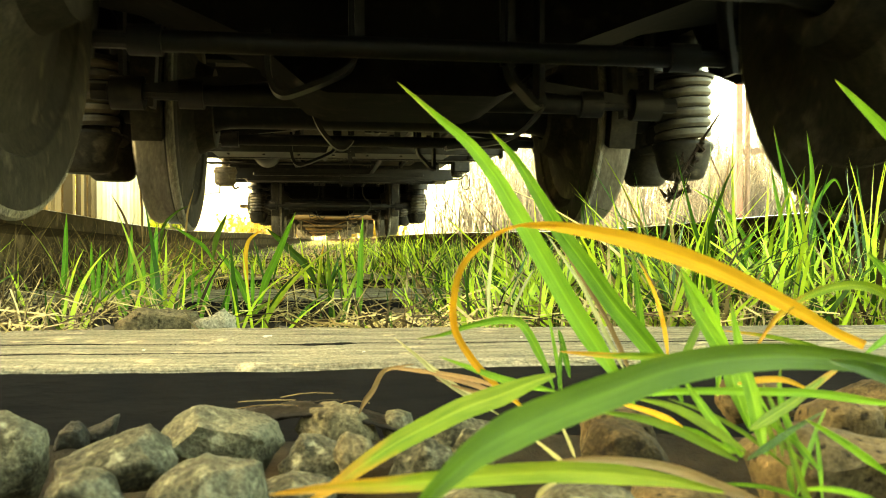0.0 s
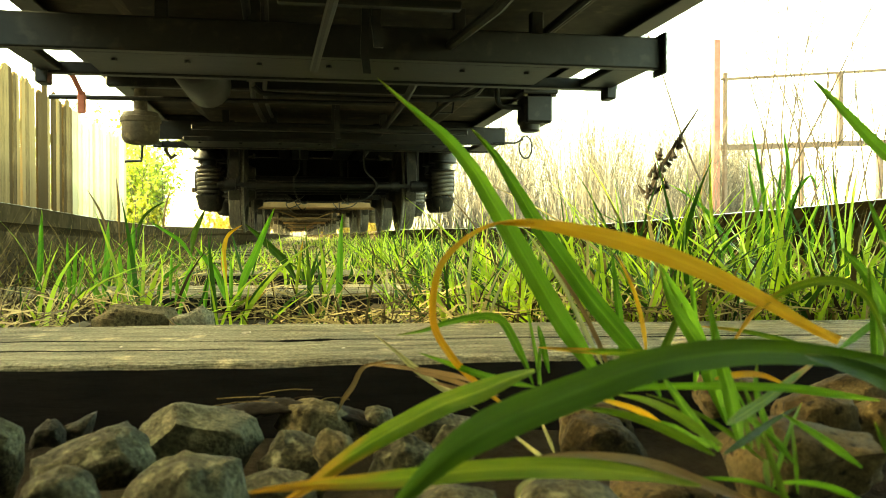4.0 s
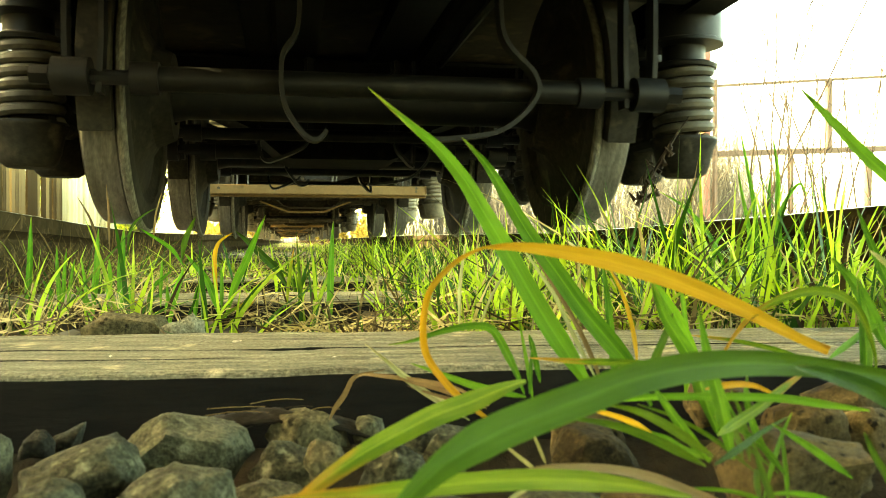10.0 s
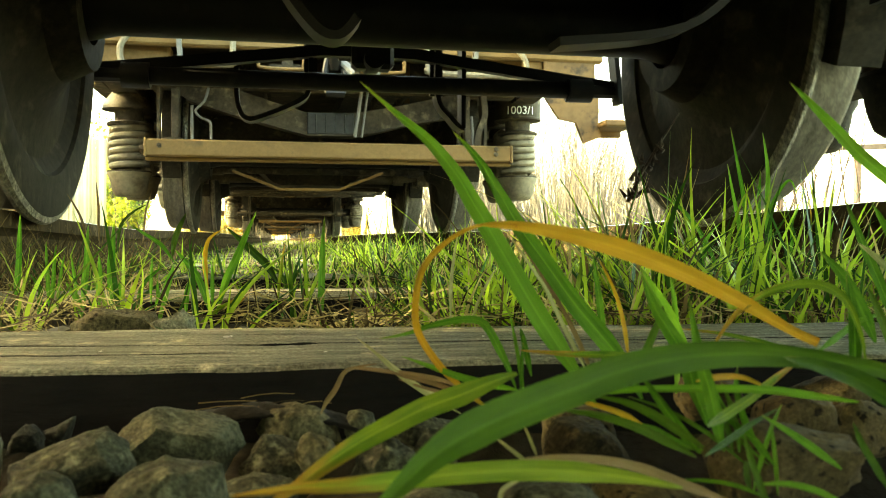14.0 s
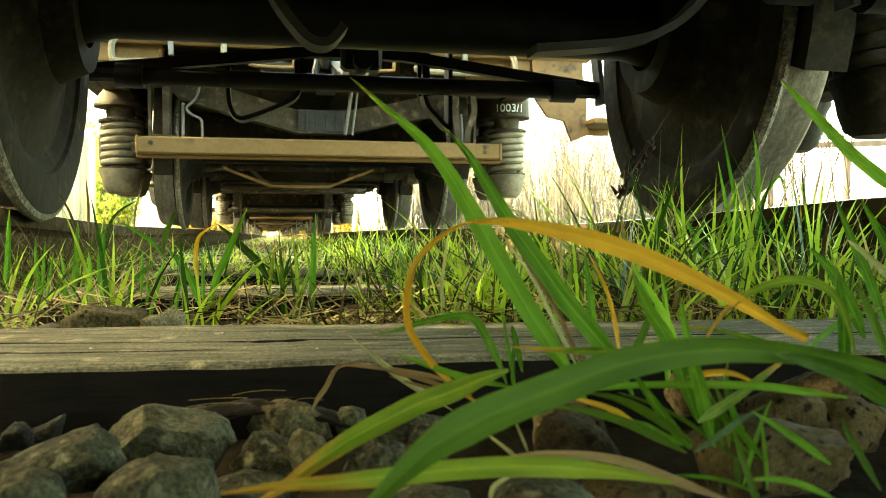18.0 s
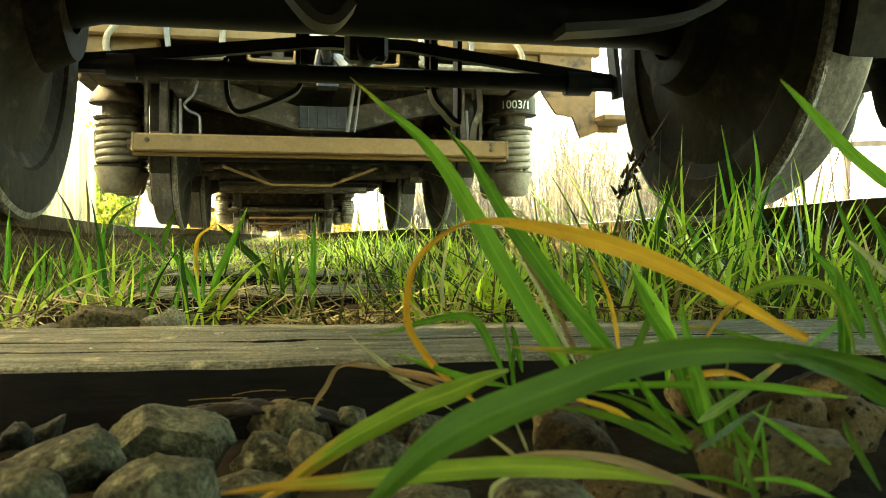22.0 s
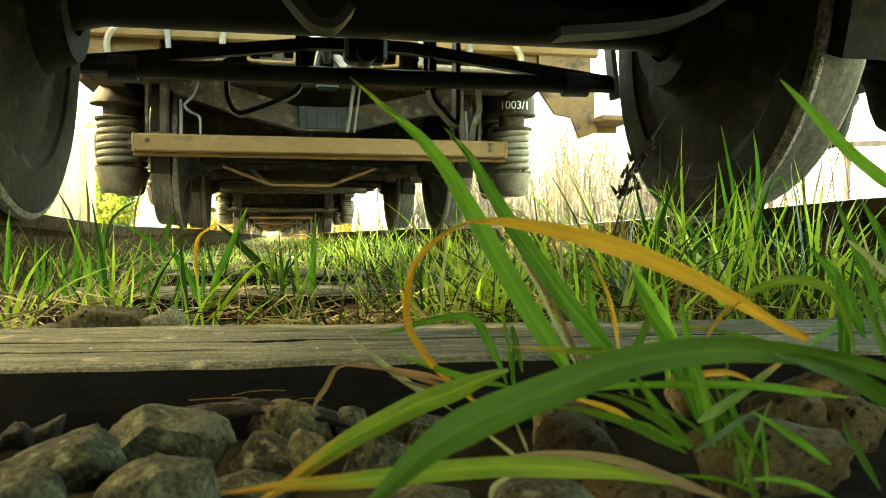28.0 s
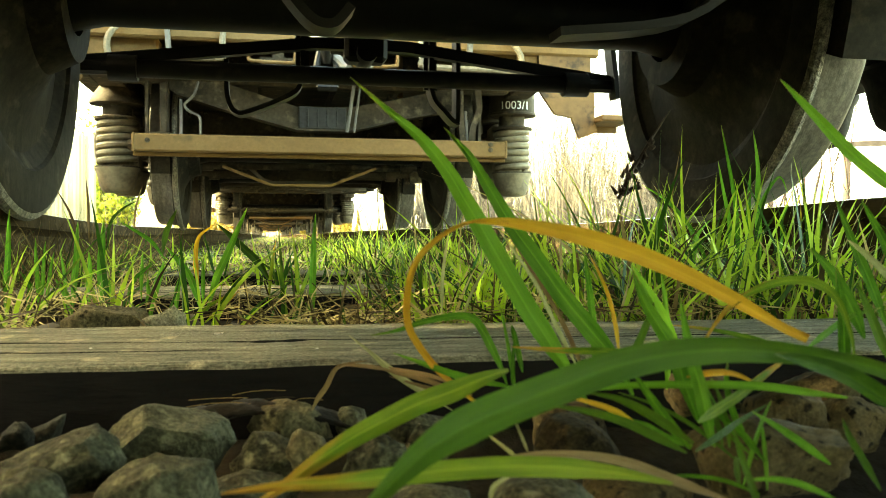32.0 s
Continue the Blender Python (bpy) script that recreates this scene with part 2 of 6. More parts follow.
LEAF = material("yellow_green_leaves", (0.16, 0.24, 0.03), (0.42, 0.44, 0.06), 5, 0.6, bump=0.1, per_island=0.7, through_light=0.4)
LEAF_WARM = material("sunlit_autumn_leaves", (0.30, 0.19, 0.03), (0.58, 0.40, 0.08), 3, 0.7, bump=0.1, per_island=0.7, through_light=0.3)
RED_PAINT = material("faded_red_paint", (0.35, 0.09, 0.06), (0.5, 0.16, 0.11), 9, 0.7, bump=0.2)
BRICK_RED = material("weathered_brick_red", (0.16, 0.055, 0.04), (0.26, 0.11, 0.08), 9, 0.85, bump=0.4)
FRAME_WOOD = material("frame_timber", (0.07, 0.042, 0.027), (0.14, 0.09, 0.06), 6, 0.85, bump=0.3)
STEP_BROWN = material("brown_step_paint", (0.075, 0.040, 0.013), (0.15, 0.084, 0.030), 6, 0.7, bump=0.3, spot=(0.03, 0.018, 0.009), gloss=0.3)
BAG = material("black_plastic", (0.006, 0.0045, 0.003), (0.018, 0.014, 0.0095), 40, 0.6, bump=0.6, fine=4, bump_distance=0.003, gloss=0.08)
CHIP = material("pale_splinter_wood", (0.5, 0.44, 0.33), (0.7, 0.64, 0.52), 80, 0.8, bump=0.2)
CHALK = material("white_chalk", (0.75, 0.74, 0.70), (0.85, 0.84, 0.80), 50, 0.9, bump=0.1)
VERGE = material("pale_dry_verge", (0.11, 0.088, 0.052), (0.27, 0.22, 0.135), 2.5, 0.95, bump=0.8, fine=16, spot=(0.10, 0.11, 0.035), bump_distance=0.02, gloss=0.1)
FIELD = material("rough_meadow", (0.03, 0.04, 0.012), (0.09, 0.085, 0.035), 0.8, 0.95, bump=0.8, fine=20, spot=(0.12, 0.10, 0.05))


# ---- mesh helpers ----
class Solid:
    """Vertices and faces of one mesh."""

    def __init__(self):
        self.v, self.f = [], []

    def add(self, verts, faces):
        k = len(self.v)
        self.v += [tuple(p) for p in verts]
        self.f += [tuple(i + k for i in q) for q in faces]
        return self

    def box(self, c, s, bevel=0.006, m=None):
        """A box with chamfered edges, centre c and size s."""
        h = [x / 2 for x in s]
        b = min(bevel, min(h) * 0.6)
        pts, idx = [], {}
        for sx in (-1, 1):
            for sy in (-1, 1):
                for sz in (-1, 1):
                    for ax in range(3):
                        p = [sx * h[0], sy * h[1], sz * h[2]]
                        for o in range(3):
                            if o != ax:
                                p[o] -= (sx, sy, sz)[o] * b
                        idx[(sx, sy, sz, ax)] = len(pts)
                        pts.append(p)
        faces = []
        for ax in range(3):
            o1, o2 = (ax + 1) % 3, (ax + 2) % 3
            for sg in (-1, 1):
                q = []
                for a1, a2 in ((-1, -1), (1, -1), (1, 1), (-1, 1)):
                    key = [0, 0, 0]
                    key[ax], key[o1], key[o2] = sg, a1, a2
                    q.append(idx[(*key, ax)])
                faces.append(q if sg > 0 else q[::-1])
            for a1 in (-1, 1):
                for a2 in (-1, 1):
                    k1, k2 = [0, 0, 0], [0, 0, 0]
                    k1[ax], k2[ax] = -1, 1
                    for k in (k1, k2):
                        k[o1], k[o2] = a1, a2
                    q = [idx[(*k1, o1)], idx[(*k2, o1)], idx[(*k2, o2)], idx[(*k1, o2)]]
                    faces.append(q if a1 * a2 > 0 else q[::-1])
        for sx in (-1, 1):
            for sy in (-1, 1):
                for sz in (-1, 1):
                    q = [idx[(sx, sy, sz, 0)], idx[(sx, sy, sz, 1)], idx[(sx, sy, sz, 2)]]
                    faces.append(q if sx * sy * sz > 0 else q[::-1])
        m = m or Matrix()
        return self.add([m @ (Vector(p)) + Vector(c) for p in pts], faces)

    def tube(self, path, r, seg=10, caps=True):
        """A round bar along the path; r one radius or one a point."""
        path = [Vector(p) for p in path]
        rs = r if isinstance(r, (list, tuple)) else [r] * len(path)
        k, up = len(self.v), Vector((0, 0, 1))
        d0 = (path[1] - path[0]).normalized()
        side = d0.cross(up if abs(d0.z) < 0.9 else Vector((1, 0, 0))).normalized()
        for i, p in enumerate(path):
            d = (path[min(i + 1, len(path) - 1)] - path[max(i - 1, 0)]).normalized()
            side = (side - d * side.dot(d)).normalized()
            top = side.cross(d)
            for j in range(seg):
                w = 2 * math.pi * j / seg
                self.v.append(tuple(p + (side * math.cos(w) + top * math.sin(w)) * rs[i]))
        for i in range(len(path) - 1):
            for j in range(seg):
                self.f.append((k + i * seg + j, k + i * seg + (j + 1) % seg, k + (i + 1) * seg + (j + 1) % seg, k + (i + 1) * seg + j))
        if caps:
            self.f.append(tuple(k + j for j in range(seg))[::-1])
            self.f.append(tuple(k + (len(path) - 1) * seg + j for j in range(seg)))
        return self

    def lathe(self, profile, centre, axis="x", seg=40):
        """Profile rows (along, radius), turned about an axis through centre."""
        k, n = len(self.v), len(profile)
        for i in range(seg):
            w = 2 * math.pi * i / seg
            for u, r in profile:
                c, s = r * math.cos(w), r * math.sin(w)
                p = {"x": (u, c, s), "y": (s, u, c), "z": (c, s, u)}[axis]
                self.v.append(tuple(a + b for a, b in zip(p, centre)))
        for i in range(seg):
            for j in range(n - 1):
                p, q = k + i * n, k + (i + 1) % seg * n
                self.f.append((p + j, q + j, q + j + 1, p + j + 1))
        return self

    def strip(self, path, width, thick, normal=(0, 1, 0)):
        """A flat bar along the path, its broad side across normal."""
        path, nrm = [Vector(p) for p in path], Vector(normal).normalized()
        k = len(self.v)
        for i, p in enumerate(path):
            d = (path[min(i + 1, len(path) - 1)] - path[max(i - 1, 0)]).normalized()
            a = d.cross(nrm).normalized() * thick / 2
            b = nrm * width / 2
            self.v += [tuple(p + a + b), tuple(p - a + b), tuple(p - a - b), tuple(p + a - b)]
        for i in range(len(path) - 1):
            for j in range(4):
                self.f.append((k + i * 4 + j, k + i * 4 + (j + 1) % 4, k + i * 4 + 4 + (j + 1) % 4, k + i * 4 + 4 + j))
        self.f += [(k + 3, k + 2, k + 1, k), tuple(k + (len(path) - 1) * 4 + j for j in range(4))]
        return self

    def prism(self, outline, axis, lo, hi):
        """An outline (two coordinates a point) carried along an axis from lo to hi."""
        n = len(outline)
        put = {"x": lambda p, u: (u, *p), "y": lambda p, u: (p[0], u, p[1]), "z": lambda p, u: (*p, u)}[axis]
        vs = [put(p, lo) for p in outline] + [put(p, hi) for p in outline]
        fs = [(i, (i + 1) % n, n + (i + 1) % n, n + i) for i in range(n)]
        return self.add(vs, fs + [tuple(range(n))[::-1], tuple(range(n, 2 * n))])

    def mesh(self, name, mat, sharp=35):
        me = bpy.data.meshes.new(name)
        me.from_pydata(self.v, [], self.f)
        for one in (mat if isinstance(mat, (list, tuple)) else (mat,)):
            me.materials.append(one)
        bm = bmesh.new()
        bm.from_mesh(me)
        bmesh.ops.recalc_face_normals(bm, faces=bm.faces)
        bm.to_mesh(me)
        bm.free()
        me.shade_smooth()
        me.set_sharp_from_angle(angle=radians(sharp))
        return me


def part(name, solid, mat, parent=None, label="", at=None, sharp=35):
    """One mesh object, under a thing or a part."""
    ob = new(name, solid.mesh(name, mat, sharp))
    if parent:
        ob.parent = parent
    if at:
        ob.matrix_basis = at if isinstance(at, Matrix) else Matrix.Translation(at)
    if label:
        tagged(ob, label)
    return ob


def empty(name, at=None):
    ob = new(name)
    ob.empty_display_size = 0.2
    if at:
        ob.matrix_basis = at
    return ob


def at_depth(px, py, depth):
    """The place at a depth along the track that the settled view shows at the image point."""
    m = aim(475, 418)
    d = m.to_3x3() @ Vector(((px - 784) / F, (441 - py) / F, -1))
    e = m.translation
    return e + d * ((depth - e.y) / d.y)


# ---- setting ----
TIE_TOP, RAIL_TOP, GAUGE = 0.16, 0.290, 1.435
rng = random.Random(7)


def bed(x, y):
    """Height of the ground beneath grass and stones."""
    side = max(0.0, abs(x) - 1.5)
    z = 0.125 - 0.24 * min(1.0, side / 1.1)
    z += 0.012 * noise.noise((x * 3.1, y * 3.1, 0.3)) + 0.05 * min(1, side) * noise.noise((x * 0.7, y * 0.7, 4.0))
    if abs(x) < 0.72 and y < 0.5:
        z -= 0.07
    return z


def ground():
    xs = [-1500, -400, -120, -50, -25, -14] + [-9 + 0.6 * i for i in range(10)] + [-3 + 0.12 * i for i in range(51)] + [3.6 + 0.6 * i for i in range(10)] + [14, 25, 50, 120, 400, 1500]
    ys = [-1500, -300, -60, -20, -8, -3] + [-1.5 + 0.12 * i for i in range(80)] + [8.5 + 0.8 * i for i in range(40)] + [50, 80, 150, 300, 700, 1500]
    s = Solid()
    s.v = [(x, y, bed(x, y)) for y in ys for x in xs]
    n = len(xs)
    s.f = [(j * n + i, j * n + i + 1, (j + 1) * n + i + 1, (j + 1) * n + i) for j in range(len(ys) - 1) for i in range(n - 1)]
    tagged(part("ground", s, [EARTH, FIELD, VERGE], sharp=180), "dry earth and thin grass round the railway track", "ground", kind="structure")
    # shade-coloured earth below the train, paler verge and meadow outside
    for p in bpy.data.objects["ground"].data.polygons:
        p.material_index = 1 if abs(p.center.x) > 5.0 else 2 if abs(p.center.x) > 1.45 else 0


ground()

RAIL_OUTLINE = [(-0.0625, 0), (0.0625, 0), (0.0625, 0.010), (0.022, 0.022), (0.0085, 0.034), (0.0085, 0.082), (0.016, 0.090), (0.034, 0.096),
                (0.0345, 0.121), (0.030, 0.128), (0.020, 0.130), (-0.020, 0.130), (-0.030, 0.128), (-0.0345, 0.121), (-0.034, 0.096),
                (-0.016, 0.090), (-0.0085, 0.082), (-0.0085, 0.034), (-0.022, 0.022), (-0.0625, 0.010)]


def rail(x, label):
    s = Solid()
    ys = [-30 + 2.0 * i for i in range(14)] + [-2 + 0.25 * i for i in range(50)] + [11 + 4.0 * i for i in range(28)]
    n = len(RAIL_OUTLINE)
    for y in ys:
        dip = float(np.interp(y, (-2, 1.2, 1.5, 1.8, 2.2, 3.0, 4.5, 7.0), (0.012, 0.010, 0.002, -0.003, -0.011, -0.020, -0.012, 0.0)))
        s.v += [(x + p[0], y, TIE_TOP + p[1] + dip) for p in RAIL_OUTLINE]
    for j in range(len(ys) - 1):
        s.f += [(j * n + i, j * n + (i + 1) % n, (j + 1) * n + (i + 1) % n, (j + 1) * n + i) for i in range(n)]
    ob = tagged(part("rail", s, [RAIL_RUST, RAIL_BRIGHT]), label, "rail", "running rails", "structure")
    for p in ob.data.polygons:
        if p.normal.z > 0.75 and p.center.z > TIE_TOP + 0.1:
            p.material_index = 1
    return ob


RAIL_X = GAUGE / 2 + 0.0345
rail(-RAIL_X, "rusty steel running rail with a polished head on timber sleepers")
rail(RAIL_X, "rusty steel running rail with a polished head beside tall grass")


def sleeper(y, width, near=False, skew=0.0):
    """A hewn timber sleeper with worn arrises; the near ones get splits along the grain."""
    s = Solid()
    L = 2.5
    xs = [-1.25 + L * i / 30 for i in range(31)]
    if near:
        xs = [-1.25 + 0.05 * i for i in range(14)] + [-0.56 + 0.006 * i for i in range(160)] + [0.40 + 0.05 * i for i in range(18)]
    ring = 15
    for x in xs:
        w = width / 2
        e = 0.0012 * noise.noise((x * 4, y, 1)) + 0.0008 * noise.noise((x * 21, y, 2))
        g = 0.0025 * noise.noise((x * 3, y, 5)) + 0.001 * noise.noise((x * 17, y, 8)) + (0.0012 * noise.noise((x * 60, y, 3)) if near else 0)
        g += max(0.0, min(0.028, 0.016 + 0.05 * (x + 0.28))) if near and width > 0.255 else 0
        prof = [(-w + 0.013 + g, 0), (-w + 0.013 + g, 0.1462 + e), (-w + 0.015 + g, 0.149 + e), (-w + 0.019 + g, 0.150 + e)]
        prof += [(-0.052, 0.150 + e * 0.6), (-0.05, 0.150 + e), (-0.048, 0.150 + e)]
        prof += [(-w * 0.02, 0.150 + e * 0.6), (0, 0.150 + e), (w * 0.02, 0.150 + e)]
        prof += [(w * 0.5, 0.150 - e), (w - 0.014, 0.149 - e), (w - 0.004, 0.145 - e), (w, 0.136), (w, 0)]
        if near:
            gash = max(0.0, 1 - ((x + 0.243) / 0.034) ** 2) * (0.6 + 0.5 * noise.noise((x * 90, 2, 2))) if abs(x + 0.243) < 0.034 else 0.0
            split = max(0.15, min(1.0, 0.75 + 0.8 * noise.noise((x * 3.1, 3, 9 + y))))
            mid = 0.004 * noise.noise((x * 5, 1, 1)) + 0.0015 * noise.noise((x * 31, 1, 1)) + 0.002
            wide = 0.0030 * split + 0.011 * gash
            prof[7], prof[8], prof[9] = (mid - wide, prof[7][1]), (mid + wide * 0.3, 0.150 + e - 0.02 * split - 0.02 * gash), (mid + wide, prof[9][1])
            second = max(0.0, min(1.0, 0.9 + noise.noise((x * 2.3, 7, y)) - max(0.0, (x + 0.31) * 14)))
            mid = -0.052 + 0.05 * (x + 0.45) + 0.0016 * noise.noise((x * 23, 4, 1))
            wide = 0.0026 * second + 0.0001
            prof[4], prof[5], prof[6] = (mid - wide, prof[4][1]), (mid, 0.150 + e - 0.016 * second), (mid + wide, prof[6][1])
        s.v += [(x, a, b) for a, b in prof]
    nx = len(xs) - 1
    for i in range(nx):
        s.f += [(i * ring + j, i * ring + (j + 1) % ring, (i + 1) * ring + (j + 1) % ring, (i + 1) * ring + j) for j in range(ring)]
    s.f += [tuple(range(ring)), tuple(nx * ring + j for j in range(ring))]
    ob = part("sleeper", s, [TIMBER, TIMBER_SHADE], at=pose(0, y + 0.17 * math.sin(radians(skew)), TIE_TOP - 0.15, 0, 0, skew), sharp=40)
    # all but the top takes the dark copy, its shade held in the colour
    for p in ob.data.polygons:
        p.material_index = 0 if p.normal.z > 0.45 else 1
    return ob


SLEEPER_Y = [0.612, 1.225]
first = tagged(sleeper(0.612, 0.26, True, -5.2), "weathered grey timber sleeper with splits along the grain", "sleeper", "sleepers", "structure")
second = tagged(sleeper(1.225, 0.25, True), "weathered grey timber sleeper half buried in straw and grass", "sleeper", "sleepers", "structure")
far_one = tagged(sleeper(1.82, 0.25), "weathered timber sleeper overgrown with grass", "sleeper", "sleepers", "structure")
for i in range(1, 60):
    copy_thing(far_one, pose(rng.uniform(-.02, .02), 1.82 + 0.61 * i, TIE_TOP - 0.15 - 0.012, 0, 0, rng.uniform(-.5, .5)))
for i in range(1, 6):
    copy_thing(far_one, pose(0, 0.609 - 0.66 * i, TIE_TOP - 0.15))


# ---- train ----
WHEEL_R = 0.416


def wheel_solid(side):
    """A monobloc wheel: dished plate, tyre with flange towards the track's middle. side: -1 left, 1 right."""
    prof = [(0.60, 0.09), (0.60, 0.14), (0.655, 0.165), (0.685, 0.22), (0.70, 0.30), (0.705, 0.36), (0.690, 0.39), (0.682, 0.395), (0.680, 0.41),
            (0.680, 0.475), (0.684, 0.486), (0.692, 0.490), (0.702, 0.486), (0.709, 0.472), (0.716, 0.463), (0.75, 0.460), (0.80, 0.4575),
            (0.810, 0.452), (0.815, 0.444), (0.815, 0.40), (0.80, 0.393), (0.765, 0.385), (0.745, 0.35), (0.74, 0.28), (0.735, 0.22), (0.765, 0.16), (0.80, 0.14), (0.80, 0.085)]
    return Solid().lathe([(side * (u - 0.7475), r - 0.047 * min(1.0, max(0.0, (r - 0.2) / 0.15))) for u, r in prof], (0, 0, 0), "x", 72)


WHEEL_MESH = {}
for side in (-1, 1):
    me = wheel_solid(side).mesh("wheel", [WHEEL, TREAD, FLANGE], 30)
    for p in me.polygons:
        r = math.hypot(p.center.y, p.center.z)
        u = p.center.x * side
        p.material_index = 2 if r > 0.414 and u < -0.040 else 1 if r > 0.40 and u > -0.034 and abs(p.normal.x) < 0.8 else 0
    WHEEL_MESH[side] = me


def wheelset(wagon, y):
    s = Solid().lathe([(-1.02, 0.02), (-1.02, 0.06), (-0.84, 0.06), (-0.83, 0.078), (-0.62, 0.085), (-0.55, 0.07), (0.55, 0.07), (0.62, 0.085),
                       (0.83, 0.078), (0.84, 0.06), (1.02, 0.06), (1.02, 0.02)], (0, 0, 0), "x", 24)
    ob = part("wheelset", s, IRON, wagon, "grimy steel axle with two flanged wheels", at=(0, y, RAIL_TOP + WHEEL_R))
    for side in (-1, 1):
        w = new("wheel", WHEEL_MESH[side])
        w.parent = ob
        w.location = (side * 0.7475, 0, 0)
    return ob


def coil(c, r, wire, z0, z1, turns):
    n = int(turns * 20)
    pts = [(c[0] + r * math.cos(2 * math.pi * turns * i / n), c[1] + r * math.sin(2 * math.pi * turns * i / n), z0 + (z1 - z0) * i / n) for i in range(n + 1)]
    return Solid().tube(pts, wire, 8)


def rounded(path, steps=6):
    """A smooth line through the places of a bent bar."""
    pts, out = [Vector(p) for p in path], []
    for i in range(len(pts) - 1):
        a, b, c, d = pts[max(i - 1, 0)], pts[i], pts[i + 1], pts[min(i + 2, len(pts) - 1)]
        for k in range(steps):
            u = k / steps
            out.append(0.5 * ((2 * b) + (c - a) * u + (2 * a - 5 * b + 4 * c - d) * u * u + (3 * b - a - 3 * c + d) * u ** 3))
    return [tuple(p) for p in out + [pts[-1]]]


def brake_beam(parent, y, out, z=0.662, mat=None, bowed=True):
    """A brake beam across the bogie with its hangers, blocks and U-shaped safety straps. out: -1 or 1, away from the axle."""
    mat = mat or IRON
    r0 = 0.024 if out > 0 else 0.034
    s = Solid().tube([(-0.84, y, z), (0.84, y, z)], 0.020, 10)
    s.tube([(-0.58, y, z), (0.58, y, z)], r0, 16)
    for e in (-1, 1):
        s.tube([(e * 0.57, y, z), (e * 0.64, y, z)], r0 + 0.010, 16)
        s.tube([(e * 0.74, y, z), (e * 0.83, y, z)], 0.050 if out < 0 else 0.034, 16)
        s.tube([(e * 0.84, y, z), (e * 0.885, y, z)], 0.026, 6)
    if bowed:
        bow = [(x, y + out * 0.02 * (1 - (x / 0.8) ** 2), z + 0.088 - 0.128 * max(0.0, abs(x) - 0.12)) for x in [0.78 * k / 12 for k in range(-12, 13)]]
        s.strip(bow, 0.03, 0.030, (0, 1, 0))
        s.box((0.012, y + out * 0.01, z + 0.075), (0.115, 0.07, 0.075), 0.012)
        s.tube([(0.012, y - 0.06, z + 0.058), (0.012, y + 0.06, z + 0.058)], 0.028, 14)
    beam = part("brake_beam", s, mat, parent, "round brake beam with end collars and bowed truss")
    for e in (-1, 1):
        h = Solid().strip([(e * 0.80, y, z + 0.30), (e * 0.80, y, z + 0.1), (e * 0.80, y - out * 0.015, z - 0.04)], 0.05, 0.014, (0, 1, 0))
        h.strip([(e * 0.71, y, z + 0.30), (e * 0.71, y, z + 0.1), (e * 0.72, y - out * 0.015, z - 0.04)], 0.05, 0.014, (0, 1, 0))
        part("brake_hanger", h, mat, parent)
        blk = Solid()
        ring = []
        for k in range(9):
            w = radians(-21 + 9.0 * k)
            ring.append((w, WHEEL_R + 0.003, WHEEL_R + 0.055))
        for x in (0.712, 0.80):
            for w, r0, r1 in ring:
                for r in (r0, r1):
                    blk.v.append((e * x, y - out * 0.56 + out * r * math.cos(w), RAIL_TOP + WHEEL_R + r * math.sin(w)))
        n = 18
        for k in range(8):
            a0, b0 = 2 * k, n + 2 * k
            blk.f += [(a0, a0 + 2, a0 + 3, a0 + 1), (b0, b0 + 1, b0 + 3, b0 + 2), (a0, b0, b0 + 2, a0 + 2), (a0 + 1, a0 + 3, b0 + 3, b0 + 1)]
        blk.f += [(0, 1, n + 1, n), (16, n + 16, n + 17, 17)]
        part("brake_block", blk, WHEEL, parent, "cast-iron brake block against the tread")
    if out < 0:
        straps = ([(-.21, .98), (-.215, .80), (-.255, .72), (-.25, .60), (-.20, .52), (-.165, .505), (-.14, .53)], [(.33, .98), (.34, .80), (.425, .70), (.43, .63), (.33, .54), (.14, .51)])
    else:
        straps = ([(-.352, .70), (-.352, .625), (-.344, .584), (-.328, .563), (-.295, .565), (-.186, .613), (-.158, .65), (-.154, .72), (-.154, .98)],
                  [(.198, .98), (.198, .78), (.199, .635), (.235, .580), (.266, .552), (.272, .59), (.272, .98)])
    for path in straps if mat is IRON else ():
        part("safety_strap", Solid().strip([(px, y + out * 0.05, pz) for px, pz in rounded(path)], 0.06 if out > 0 else 0.05, 0.012, (0, 1, 0)), IRON, parent, "bent flat-iron safety strap")
    if out > 0 and mat is IRON:
        for x, low in ((-0.154, 0.655), (0.198, 0.64)):
            part("strap_upright", Solid().strip([(x, y + 0.05, low), (x, y + 0.055, 0.80), (x, y + 0.05, 0.98)], 0.012, 0.036, (0, 1, 0)), IRON, parent, "broad upright of a safety strap")
    return beam


